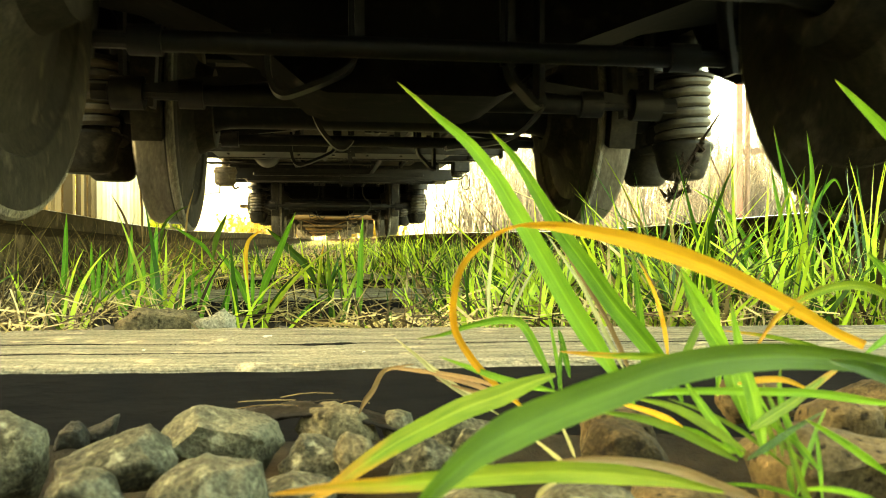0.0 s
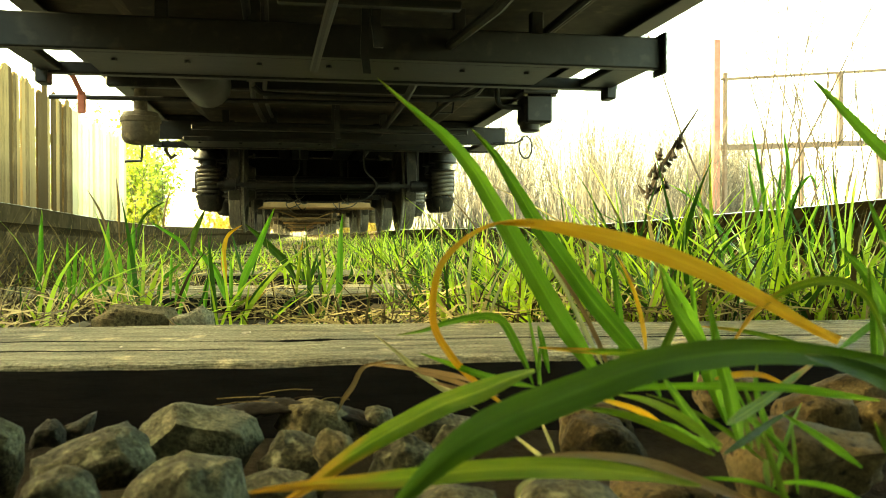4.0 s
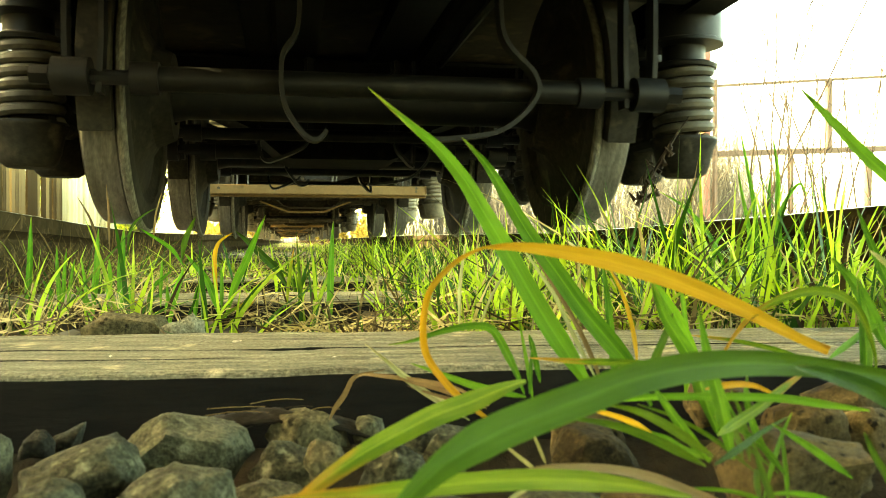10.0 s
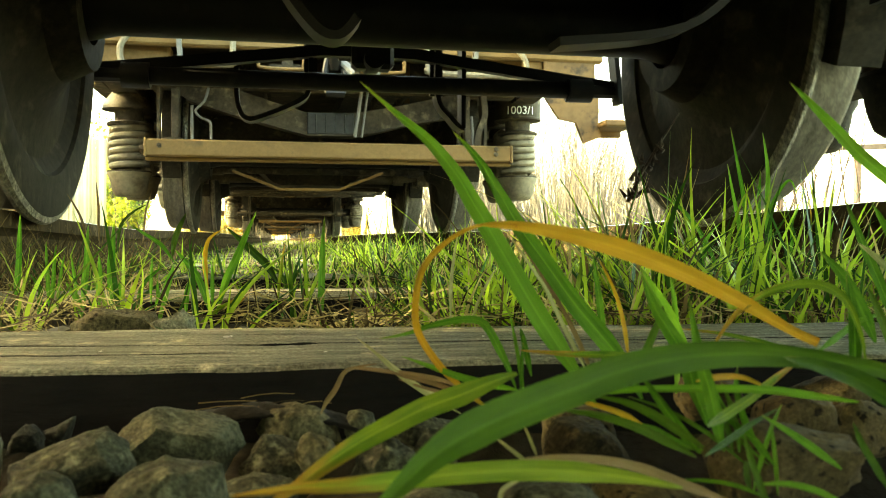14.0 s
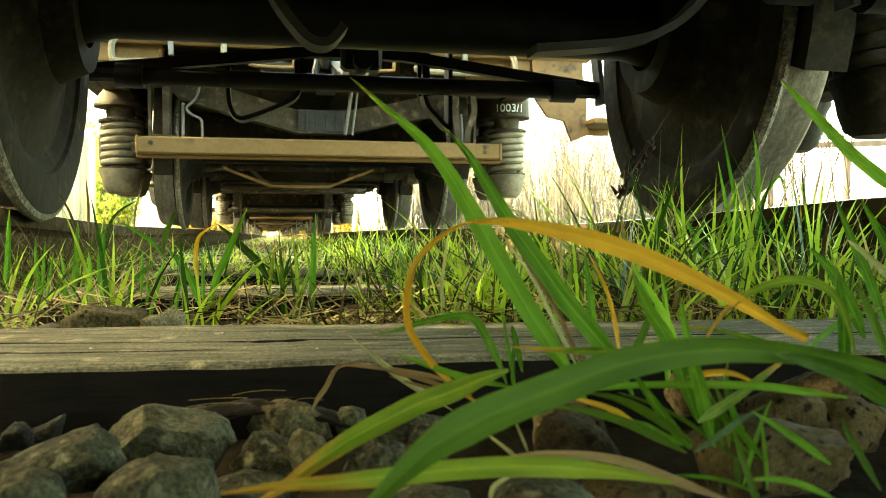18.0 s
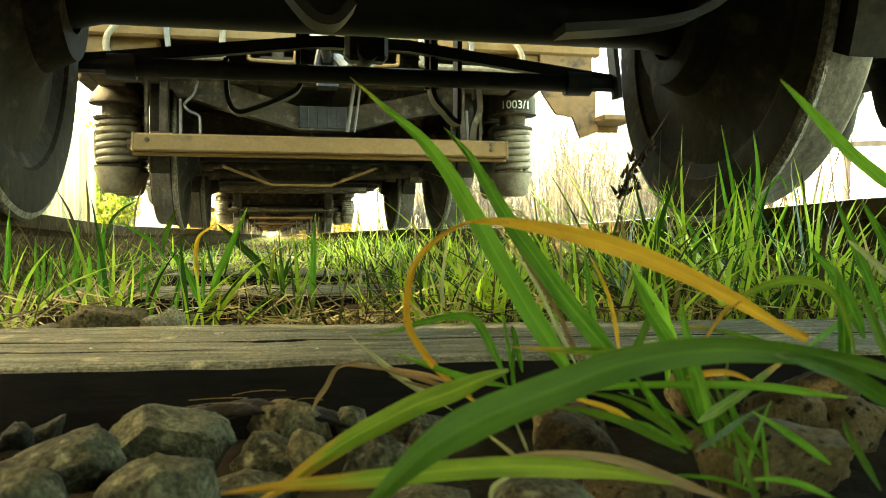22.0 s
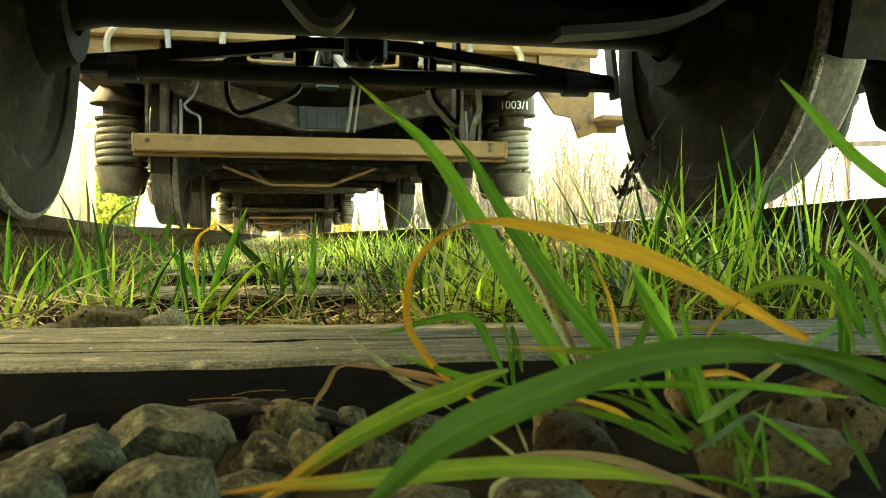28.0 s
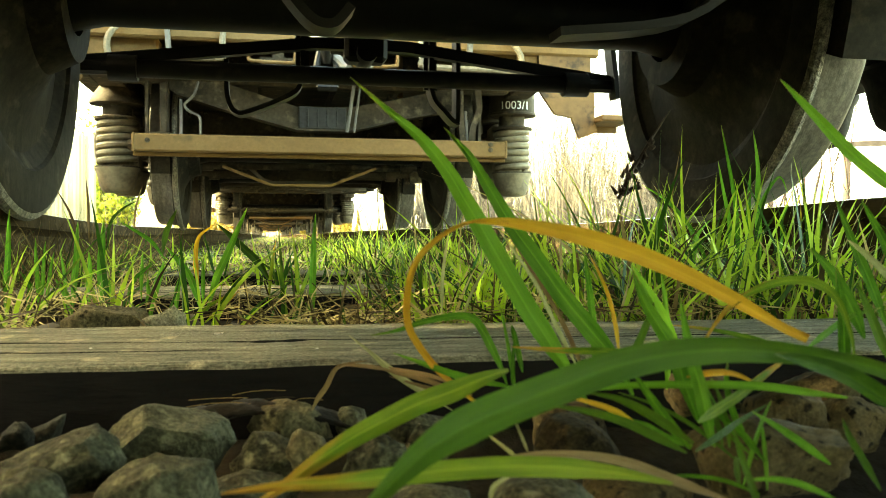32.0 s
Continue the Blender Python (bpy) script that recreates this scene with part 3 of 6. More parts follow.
def bogie(wagon, y0, front_beam, rear_beam, mat):
    """A two-axle bogie with sprung axleboxes; front_beam and rear_beam: an end beam across that end."""
    base = 0.9
    f = Solid()
    for e in (-1, 1):
        f.prism([(y0 - 1.42, 0.99), (y0 - 1.42, 1.09), (y0 + 1.42, 1.09), (y0 + 1.42, 0.99), (y0 + 0.50, 0.95), (y0 + 0.38, 0.78), (y0 + 0.2, 0.71), (y0 - 0.2, 0.71), (y0 - 0.38, 0.78), (y0 - 0.50, 0.95)], "x", e * 1.04 - 0.02, e * 1.04 + 0.10)
    for e in (-1, 1):
        f.box((0, y0 + e * 1.36, 1.02), (1.96, 0.09, 0.10), 0.012)
    for e in (-1, 1):
        f.box((e * 0.35, y0, 1.03), (0.10, 2.7, 0.08), 0.01)
    f.prism([(-1.0, 0.99), (-1.0, 0.90), (-0.72, 0.85), (-0.40, 0.71), (-0.27, 0.605), (-0.22, 0.59), (0.18, 0.59), (0.23, 0.605), (0.36, 0.71), (0.72, 0.85), (1.0, 0.90), (1.0, 0.99)], "y", y0 - 0.20, y0 + 0.20)
    f.prism([(-0.40, 0.706), (-0.27, 0.595), (-0.22, 0.578), (0.18, 0.578), (0.23, 0.595), (0.36, 0.706), (0.36, 0.716), (0.23, 0.605), (0.18, 0.59), (-0.22, 0.59), (-0.27, 0.605), (-0.40, 0.716)], "y", y0 - 0.24, y0 + 0.24)
    # the dark wagon's frame takes the steel with shade in its colour
    frame_ob = part("bogie_frame", f, BOGIE_SHADE if mat is IRON else mat, wagon, "pressed-steel bogie frame caked in brake dust")
    for ax in (-base, base):
        y = y0 + ax
        wheelset(wagon, y)
        for e in (-1, 1):
            x = e * 1.04 + 0.045
            b = Solid().box((x - e * 0.01, y, 0.625), (0.14, 0.40, 0.11), 0.02)
            for d in (-0.18, 0.18):
                b.lathe([(0.455, 0.001), (0.455, 0.060), (0.468, 0.078), (0.50, 0.090), (0.55, 0.100), (0.572, 0.112), (0.580, 0.112), (0.580, 0.001)], (x, y + d, 0), "z", 20)
            b.box((x, y, 0.725), (0.17, 0.14, 0.30), 0.03)
            b.lathe([(0.085, 0.115), (0.12, 0.11), (0.13, 0.09), (0.13, 0.001)] if e > 0 else [(-0.13, 0.001), (-0.13, 0.09), (-0.12, 0.11), (-0.085, 0.115)], (x, y, 0.715), "x", 20)
            part("axlebox", b, WHEEL if mat is IRON else SPRING, frame_ob, "cast axlebox with spring seats")
            for d in (-0.18, 0.18):
                part("coil_spring", coil((x, y + d, 0), 0.086, 0.0175, 0.592, 0.822, 6.2), SPRING_DARK if mat is IRON else SPRING, frame_ob, "dusty outer coil spring")
                rim = [(0.913, 0.1275), (1.03, 0.1275), (1.035, 0.12)] if e > 0 else [(0.935, 0.125), (1.0, 0.078), (1.035, 0.072)]
                seat = Solid().lathe([(0.820, 0.001), (0.820, 0.110), (0.832, 0.114), (0.838, 0.104), (0.842, 0.072), (0.895, 0.072), (0.900, 0.134), (0.910, 0.134)] + rim + [(1.035, 0.001)], (x, y + d, 0), "z", 20)
                part("spring_cap", seat, mat, frame_ob)
                foot = Solid().lathe([(0.57, 0.001), (0.57, 0.110), (0.588, 0.110), (0.592, 0.06), (0.592, 0.001)], (x, y + d, 0), "z", 20)
                part("spring_seat", foot, mat, frame_ob)
        brake_beam(frame_ob, y - 0.56, -1, mat=mat, bowed=ax > 0)
        brake_beam(frame_ob, y + 0.56, 1, mat=mat, bowed=ax > 0 and mat is IRON)
    for flag, e in ((front_beam, -1), (rear_beam, 1)):
        if flag:
            y = y0 + e * 1.50
            s = Solid().box((0.035, y, 0.668), (1.79, 0.07, 0.082), 0.008).box((0.035, y - e * 0.02, 0.618), (1.79, 0.03, 0.02), 0.004)
            s.box((-0.853, y + e * 0.004, 0.668), (0.012, 0.074, 0.088), 0.003).box((0.923, y + e * 0.004, 0.668), (0.012, 0.074, 0.088), 0.003)
            beam = part("end_beam", s, BEIGE, frame_ob, "flat beige-painted end beam with chipped edges")
            for bx, bz in ((0.842, 0.690), (0.842, 0.664), (-0.79, 0.677)):
                part("bolt", Solid().lathe([(0.0, 0.001), (0.0, 0.0125), (0.006, 0.0125), (0.007, 0.009), (0.015, 0.009), (0.016, 0.001)] if e > 0 else [(-0.016, 0.001), (-0.015, 0.009), (-0.007, 0.009), (-0.006, 0.0125), (0.0, 0.0125), (0.0, 0.001)], (bx, y + e * 0.035, bz), "y", 6), IRON_BROWN, beam, "rusty bolt head")
            for x, dx, low, top, r0 in ((-0.645, 0.0, 0.705, 0.875, 0.008), (0.132, 0.036, 0.74, 0.98, 0.009), (0.166, 0.032, 0.74, 0.98, 0.006), (0.735, -0.01, 0.705, 0.86, 0.007)):
                part("hanger_rod", Solid().tube([(x, y + 0.01, low), (x + dx, y + 0.01, top)], r0, 8), GREY_STEEL, frame_ob, "bright steel hanger rod")
            part("hanger_strap", Solid().box((-0.723, y - e * 0.03, 0.83), (0.034, 0.05, 0.25), 0.004).box((-0.735, y - e * 0.02, 0.714), (0.09, 0.05, 0.012), 0.003), mat, frame_ob, "flat hanger strap")
            for path in ([(0.751, 0.71), (0.762, 0.78), (0.792, 0.862), (0.79, 0.92), (0.784, 0.99)], [(0.711, 0.71), (0.70, 0.80), (0.693, 0.839), (0.69, 0.95)]):
                part("hanger_strap", Solid().strip([(px, y - e * 0.02, pz) for px, pz in rounded(path)], 0.05, 0.030, (0, 1, 0)), mat, frame_ob, "bent hanger strap")
            part("bent_pipe", Solid().tube(rounded([(-0.556, y, 0.705), (-0.557, y, 0.76), (-0.563, y, 0.798), (-0.607, y, 0.82), (-0.627, y, 0.849), (-0.60, y, 0.88), (-0.581, y, 0.906), (-0.566, y, 0.96)]), 0.0065, 8), GREY_STEEL, frame_ob, "thin bent air pipe")
            part("number_strip", Solid().box((0.468, y - e * 0.5, 1.11), (0.03, 0.01, 0.23), 0.003), BEIGE, frame_ob)
            belly = Solid().prism([(-0.72, 0.945), (-0.64, 0.903), (-0.445, 0.850), (-0.10, 0.760), (0.135, 0.760), (0.243, 0.782), (0.386, 0.820), (0.678, 0.880), (0.72, 0.90), (0.72, 0.995), (0.56, 0.963), (0.386, 0.92), (0.158, 0.876), (-0.107, 0.872), (-0.257, 0.916), (-0.444, 0.975), (-0.70, 1.02)], "y", *sorted((y - e * 0.10, y - e * 0.13)))
            belly.prism([(-0.68, 0.913), (-0.445, 0.842), (-0.10, 0.752), (0.135, 0.752), (0.243, 0.773), (0.386, 0.811), (0.68, 0.872), (0.68, 0.881), (0.386, 0.820), (0.243, 0.782), (0.135, 0.761), (-0.10, 0.761), (-0.445, 0.851), (-0.68, 0.922)], "y", *sorted((y - e * 0.07, y - e * 0.17)))
            part("truss_beam", belly, mat, frame_ob, "fish-bellied pressed brake beam")
            cover = Solid().box((0.018, y - e * 0.082, 0.815), (0.235, 0.02, 0.112), 0.006)
            for k in range(4):
                cover.box((-0.055 + 0.048 * k, y - e * 0.069, 0.815), (0.007, 0.012, 0.09), 0.003)
            part("junction_box", cover, GREY_DARK, frame_ob, "ribbed grey cover")
            tri = Solid().strip([(-0.47, y - e * 0.25, 0.585), (-0.23, y - e * 0.25, 0.493), (0.069, y - e * 0.25, 0.493), (0.302, y - e * 0.25, 0.585)], 0.02, 0.014, (0, 1, 0))
            part("brake_triangle", tri, BEIGE, frame_ob, "dusty brake triangle rod")
    return frame_ob


HALF_PIVOT = 5.02


def underframe(wagon, mat, half=6.8):
    """Deck, sills and cross-bars of a wagon with its origin at mid-length on the rail."""
    d = Solid().box((0, 0, 1.265), (2.76, 2 * half, 0.05), 0.01)
    part("deck", d, FLOORPLATE, wagon, "rust-brown steel floor plate seen from below")
    for e in (-1, 1):
        for g in (-1, 1):
            c = Solid().prism([(g * 0.20 - 0.08, 1.02), (g * 0.20 + 0.08, 1.02), (g * 0.20 + 0.08, 1.036), (g * 0.20 + 0.025, 1.036), (g * 0.20 + 0.025, 1.238),
                               (g * 0.20 - 0.025, 1.238), (g * 0.20 - 0.025, 1.036), (g * 0.20 - 0.08, 1.036)], "y", *sorted((e * 3.5, e * (half - 0.03))))
            part("centre_sill", c, mat, wagon, "deep centre sill")
    pan = Solid().prism([(-0.92, 1.165), (0.92, 1.165), (1.02, 1.237), (-1.02, 1.237)], "y", -3.4, 3.4)
    part("floor_pan", pan, FLOORPLATE, wagon, "flat brown belly plate under the floor")
    for e in (-1, 1):
        s = Solid().box((e * 1.36, 0, 1.225), (0.05, 2 * half, 0.07), 0.008).box((e * 1.33, 0, 1.186), (0.10, 2 * half, 0.012), 0.004)
        part("side_sill", s, mat, wagon, "channel-section side sill")
    for y in (-5.9, -3.6, -1.4, 1.4, 3.6, 5.9):
        s = Solid().box((0, y, 1.17 if abs(y) > 3 else 1.155), (2.62, 0.07, 0.13), 0.008)
        part("cross_bearer", s, mat, wagon)
    # hung frames: two cross-bars with an opening near each end; (place, half-gap, left and right end, openings)
    for y, g, x0, x1, gaps in ((-2.76, 0.29, -1.25, 1.25, ((-1.17, -0.95), (0.86, 1.07))), (-0.15, 0.24, -1.33, 1.25, ((-1.21, -1.06), (0.84, 1.06))),
                               (2.86, 0.28, -1.33, 1.33, ((-1.26, -1.06), (0.93, 1.16)))):
        s = Solid()
        for e, h, z in ((-1, 0.13, 0.99), (1, 0.05, 0.945)):
            s.box(((x0 + x1) / 2, y + e * g, z), (x1 - x0, 0.06, h), 0.006)
        (a, b), (c, d) = gaps
        for lo, hi in ((x0 + 0.03, a), (b, c), (d, x1 - 0.03)):
            s.box(((lo + hi) / 2, y, 0.945), (hi - lo, 2 * g - 0.07, 0.035), 0.006)
        for k in range(7):
            x = b + 0.12 + (c - b - 0.24) * k / 6
            s.lathe([(0.917, 0.001), (0.917, 0.012), (0.928, 0.012)], (x, y - 0.4 * g, 0), "z", 6)
        if abs(y) < 1:
            for x in (x0, x1):
                s.box((x, y - g - 0.01, 0.985), (0.014, 0.12, 0.17), 0.004).box((x * 0.97, y + g, 0.935), (0.05, 0.09, 0.12), 0.006)
        for x in (-0.74, -0.4, 0.4, 0.72):
            s.box((x, y + g, 1.06), (0.05, 0.045, 0.16), 0.004).box((x, y - g, 1.06), (0.05, 0.045, 0.16), 0.004)
        part("pipe_carrier_frame", s, mat, wagon, "hung transverse frame of angle iron")
    for e in (-1, 1):
        h = Solid().box((0, e * half, 1.192), (2.62, 0.05, 0.205), 0.01)
        for x in (-0.96, 0.96):
            h.box((x, e * (half - 0.02), 1.055), (0.10, 0.03, 0.10), 0.006).box((x * 0.9, e * (half - 0.10), 1.06), (0.30, 0.12, 0.10), 0.012)
        part("headstock", h, BEIGE if mat is IRON_BROWN else mat, wagon, "wagon headstock plate")
        for x in (-0.875, 0.875):
            b = Solid()
            prof = [(0, 0.11), (0.30, 0.10), (0.31, 0.085), (0.56, 0.08), (0.57, 0.16), (0.60, 0.185), (0.62, 0.13), (0.625, 0.001)]
            b.lathe([(e * u, r) for u, r in prof], (x, e * (half + 0.02), 1.335), "y", 28)
            part("buffer", b, IRON, wagon, "round side buffer")


def fittings(wagon, mat):
    """Brake gear under the floor: reservoirs, cylinder, rods and pipes."""
    part("air_reservoir", Solid().lathe([(-0.45, 0.001), (-0.44, 0.06), (-0.40, 0.10), (-0.36, 0.12), (0.36, 0.12), (0.40, 0.10), (0.44, 0.06), (0.45, 0.001)], (-0.70, 0.58, 1.035), "y", 28),
         mat, wagon, "round-ended air reservoir")
    part("brake_cylinder", Solid().lathe([(0.775, 0.001), (0.777, 0.06), (0.788, 0.092), (0.81, 0.106), (0.905, 0.110), (0.908, 0.118), (0.935, 0.118), (0.938, 0.110), (0.965, 0.102), (0.975, 0.04), (1.15, 0.036)], (-1.15, 1.55, 0), "z", 28),
         IRON_BROWN, wagon, "drum-shaped brake valve with a flanged rim")
    valve = part("relay_valve", Solid().box((1.20, 1.3, 1.0), (0.17, 0.22, 0.17), 0.014).box((1.20, 1.3, 1.10), (0.22, 0.26, 0.03), 0.006).box((1.20, 1.3, 1.17), (0.09, 0.12, 0.12), 0.01)
                 .lathe([(0.865, 0.001), (0.868, 0.045), (0.88, 0.06), (0.92, 0.064), (0.93, 0.064)], (1.17, 1.3, 0), "z", 20), IRON, wagon, "cast distributor valve")
    part("valve_pipe", Solid().tube(rounded([(1.12, 1.3, 1.02), (1.02, 1.3, 1.02), (0.97, 1.3, 1.05), (0.96, 1.3, 1.2)]), 0.018, 10), IRON, valve, "short valve pipe")
    for dx, dy in ((-0.09, -0.11), (0.09, -0.11), (-0.09, 0.11), (0.09, 0.11)):
        part("bolt", Solid().lathe([(1.07, 0.001), (1.07, 0.014), (1.086, 0.014)], (1.20 + dx, 1.3 + dy, 0), "z", 6), IRON_BROWN, valve)
    part("release_rod", Solid().tube([(-1.50, 0.95, 0.955), (0.30, 0.95, 0.965)], 0.013, 8), mat, wagon, "long transverse release rod")
    for x, z, r0 in ((-0.45, 1.09, 0.017), (-0.38, 1.10, 0.013), (0.75, 1.08, 0.017)):
        part("pipe_run", Solid().tube(rounded([(x, -3.3, z), (x + 0.03, -1.0, z), (x, 0.4, z - 0.01), (x - 0.05, 1.8, z), (x, 3.3, z)]), r0, 8), mat, wagon, "air pipe run under the floor")
    for y, x0, x1 in ((0.15, -0.62, 0.55), (1.15, -0.5, 0.85), (-2.2, -0.7, 0.4)):
        part("cross_pipe", Solid().tube(rounded([(x0, y, 1.15), (x0 + 0.04, y, 1.06), (x0 + 0.2, y, 1.03), (x1 - 0.2, y, 1.03), (x1, y, 1.12)]), 0.015, 8), mat, wagon, "bent cross pipe")
    for x, y in ((-0.45, -2.0), (-0.45, 0.9), (0.75, -1.6), (0.75, 1.9)):
        part("pipe_bracket", Solid().strip([(x - 0.06, y, 1.16), (x - 0.045, y, 1.06), (x + 0.045, y, 1.06), (x + 0.06, y, 1.16)], 0.035, 0.008, (0, 1, 0)), mat, wagon, "flat pipe bracket")
    part("brake_rod", Solid().tube([(-0.12, -2.06, 0.885), (-0.175, -0.45, 0.87)], 0.016, 8), mat, wagon, "long brake pull rod")
    part("main_pipe", Solid().tube([(0.42, -6.6, 1.0), (0.42, -1, 0.99), (0.32, 0, 0.99), (0.36, 1, 0.99), (0.42, 6.6, 1.0)], 0.02, 8), mat, wagon, "air pipe")
    for y, x0, x1, z in ((-2.0, -0.36, 0.12, 0.935), (-1.05, -0.3, 0.28, 0.97), (1.9, -0.9, 0.9, 0.93), (2.3, -1.0, 0.85, 0.90)):
        part("cross_lever", Solid().box(((x0 + x1) / 2, y, z), (x1 - x0, 0.045, 0.03), 0.005), mat, wagon, "flat brake lever")
    for y in (-1.0, -0.55, 1.6, 2.15):
        x = 0.02
        part("rod_hanger", Solid().strip([(x, y, 1.2), (x - 0.01, y, 0.92), (x, y, 0.84)], 0.03, 0.012, (1, 0, 0)), mat, wagon, "rod hanger strap")
    part("release_handle", Solid().tube([(-1.30, -0.70, 0.96), (-1.44, -0.70, 0.90), (-1.45, -0.70, 0.87), (-1.56, -0.70, 0.865)], 0.011, 8), IRON, wagon, "bent release handle")
    part("release_handle", Solid().tube([(-1.2, 2.5, 0.98), (-1.3, 2.5, 0.90), (-1.31, 2.5, 0.76), (-1.42, 2.5, 0.755)], 0.011, 8), IRON, wagon, "bent release handle")
    part("wire_ring", Solid().tube([(1.2, 2.45, 0.93), (1.38, 2.45, 0.93), (1.44, 2.45, 0.96)], 0.008, 6).tube([(1.46 + 0.05 * math.cos(w * math.pi / 8), 2.45, 0.90 + 0.085 * math.sin(w * math.pi / 8)) for w in range(17)], 0.006, 6, False),
         IRON, wagon, "hanging wire ring")
    part("red_tag", Solid().box((-1.20, 0.35, 0.84), (0.035, 0.03, 0.10), 0.006).tube([(-1.20, 0.35, 0.88), (-1.20, 0.2, 0.93), (-1.20, 0.08, 0.95)], 0.012, 8), RED_PAINT, wagon, "faded red change-over lever")
    part("tie_down_hook", Solid().tube([(-1.22, 3.15, 0.98), (-1.24, 3.15, 0.90), (-1.20, 3.15, 0.84), (-1.16, 3.15, 0.87)], 0.016, 8), IRON_BROWN, wagon, "rusty lashing hook")


def end_gear(wagon, e, half=6.8):
    """Coupling, hoses and steps at one end of a wagon."""
    y = e * half
    part("draw_hook", Solid().tube([(0, y, 1.06), (0, y + e * 0.16, 1.06), (0, y + e * 0.24, 1.02), (0, y + e * 0.22, 0.97)], [0.035, 0.035, 0.03, 0.02], 10), IRON, wagon, "forged draw hook")
    link = Solid()
    for x in (-0.045, 0.045):
        link.tube([(x * 0.6, y + e * 0.2, 1.03), (x, y + e * 0.24, 0.94), (x * 0.7, y + e * 0.26, 0.86)], 0.015, 8)
    link.tube([(-0.04, y + e * 0.26, 0.86), (0.04, y + e * 0.26, 0.86)], 0.018, 8)
    part("screw_coupling", link, IRON, wagon, "hanging black coupling shackle")
    for x0, x1 in ((-0.06, 0.085), (0.30, 0.155)):
        x0, x1 = -e * (x0 - 0.12) + 0.12, -e * (x1 - 0.12) + 0.12
        hose = [(x0, y + e * 0.05, 1.14), (x0 * 0.75 + x1 * 0.25, y + e * 0.12, 1.085), (x0 * 0.4 + x1 * 0.6, y + e * 0.20, 1.01), (x1, y + e * 0.26, 0.94)]
        part("brake_hose", Solid().tube(rounded(hose), 0.022, 10), GREY_STEEL, wagon, "pale dusty brake hose")
    for x in (-1.22, 1.22):
        k = 1 if x > 0 else -1
        st = Solid().prism([(x - k * 0.21, 1.12), (x - k * 0.20, 0.914), (x - k * 0.13, 0.815), (x - k * 0.045, 0.800), (x - k * 0.005, 0.70), (x + k * 0.085, 0.735), (x + k * 0.07, 0.80), (x + k * 0.07, 0.93), (x + k * 0.05, 1.03), (x + k * 0.05, 1.12)], "y", y - 0.012, y + 0.012)
        st.box((x + k * 0.15, y, 0.79), (0.17, 0.24, 0.03), 0.006).box((x + k * 0.15, y - e * 0.11, 0.775), (0.17, 0.02, 0.06), 0.006)
        part("step", st, STEP_BROWN, wagon, "brown sheet-metal step")
        hr = [(k * 0.86, y + e * 0.03, 1.15), (k * 0.875, y + e * 0.05, 1.126), (k * 0.906, y + e * 0.06, 1.075), (k * 0.908, y + e * 0.06, 1.022), (k * 0.886, y + e * 0.06, 0.997), (k * 0.77, y + e * 0.06, 1.0), (k * 0.46, y + e * 0.06, 1.005),
              (k * 0.44, y + e * 0.06, 1.03), (k * 0.436, y + e * 0.05, 1.106), (k * 0.43, y + e * 0.03, 1.15)]
        part("handrail", Solid().tube(rounded(hr), 0.014, 8), SPRING, wagon, "bent dusty steel handrail")
        part("grab_loop", Solid().tube(rounded([(k * 0.327, y + e * 0.06, 1.05), (k * 0.327, y + e * 0.06, 1.018), (k * 0.308, y + e * 0.06, 1.0), (k * 0.15, y + e * 0.06, 0.997), (k * 0.13, y + e * 0.06, 1.01), (k * 0.126, y + e * 0.06, 1.08)]), 0.008, 8), BEIGE, wagon, "small bent grab loop")
        part("rod_bracket", Solid().strip([(x - k * 0.55, y + e * 0.05, 1.16), (x - k * 0.56, y + e * 0.06, 1.03)], 0.04, 0.02, (0, 1, 0)), GREY_STEEL, wagon)


def wagon_kind(pale):
    w = empty("freight_wagon")
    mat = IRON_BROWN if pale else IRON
    underframe(w, mat)
    bogie(w, -HALF_PIVOT + (0.0 if pale else 0.05), pale, False, mat)
    bogie(w, HALF_PIVOT, False, pale, mat)
    fittings(w, mat)
    end_gear(w, -1), end_gear(w, 1)
    return w


def chalk_mark(frame_ob):
    """The chalked figures on a spring cap."""
    font = bpy.data.curves.new("chalk_figures", "FONT")
    font.body, font.size, font.extrude = "1003/1", 0.062, 0.0008
    tmp = bpy.data.objects.new("chalk_figures", font)
    me = bpy.data.meshes.new_from_object(tmp)
    bpy.data.objects.remove(tmp)
    me.materials.append(CHALK)
    for v in me.vertices:
        w = (v.co.x - 0.088) / 0.1285 - 0.12
        v.co = Vector((0.129 * math.sin(w), -0.129 * math.cos(w) - v.co.z, v.co.y * 1.0))
    ob = new("chalk_figures", me)
    ob.parent = frame_ob
    ob.location = (1.085, -HALF_PIVOT - 0.9 - 0.18, 0.925)
    tagged(ob, "hand-chalked white figures")


PITCH = 14.94
WAGON_Y = [-4.17, 10.69, 10.69 + PITCH, 10.69 + 2 * PITCH, 10.69 + 3 * PITCH, -4.17 - PITCH]
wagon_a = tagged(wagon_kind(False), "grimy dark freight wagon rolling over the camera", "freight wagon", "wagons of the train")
wagon_b = tagged(wagon_kind(True), "dusty brown freight wagon with beige bogie end beams", "freight wagon", "wagons of the train")
# the sixth wagon is unseen, added to close off light behind the camera
WAGONS = [wagon_a, wagon_b] + [copy_thing(wagon_b, pose(0, y, 0)) for y in WAGON_Y[2:5]] + [copy_thing(wagon_a, pose(0, y, 0)) for y in WAGON_Y[5:]]
chalk_mark([c for c in wagon_b.children if c.name.startswith("bogie_frame")][0])


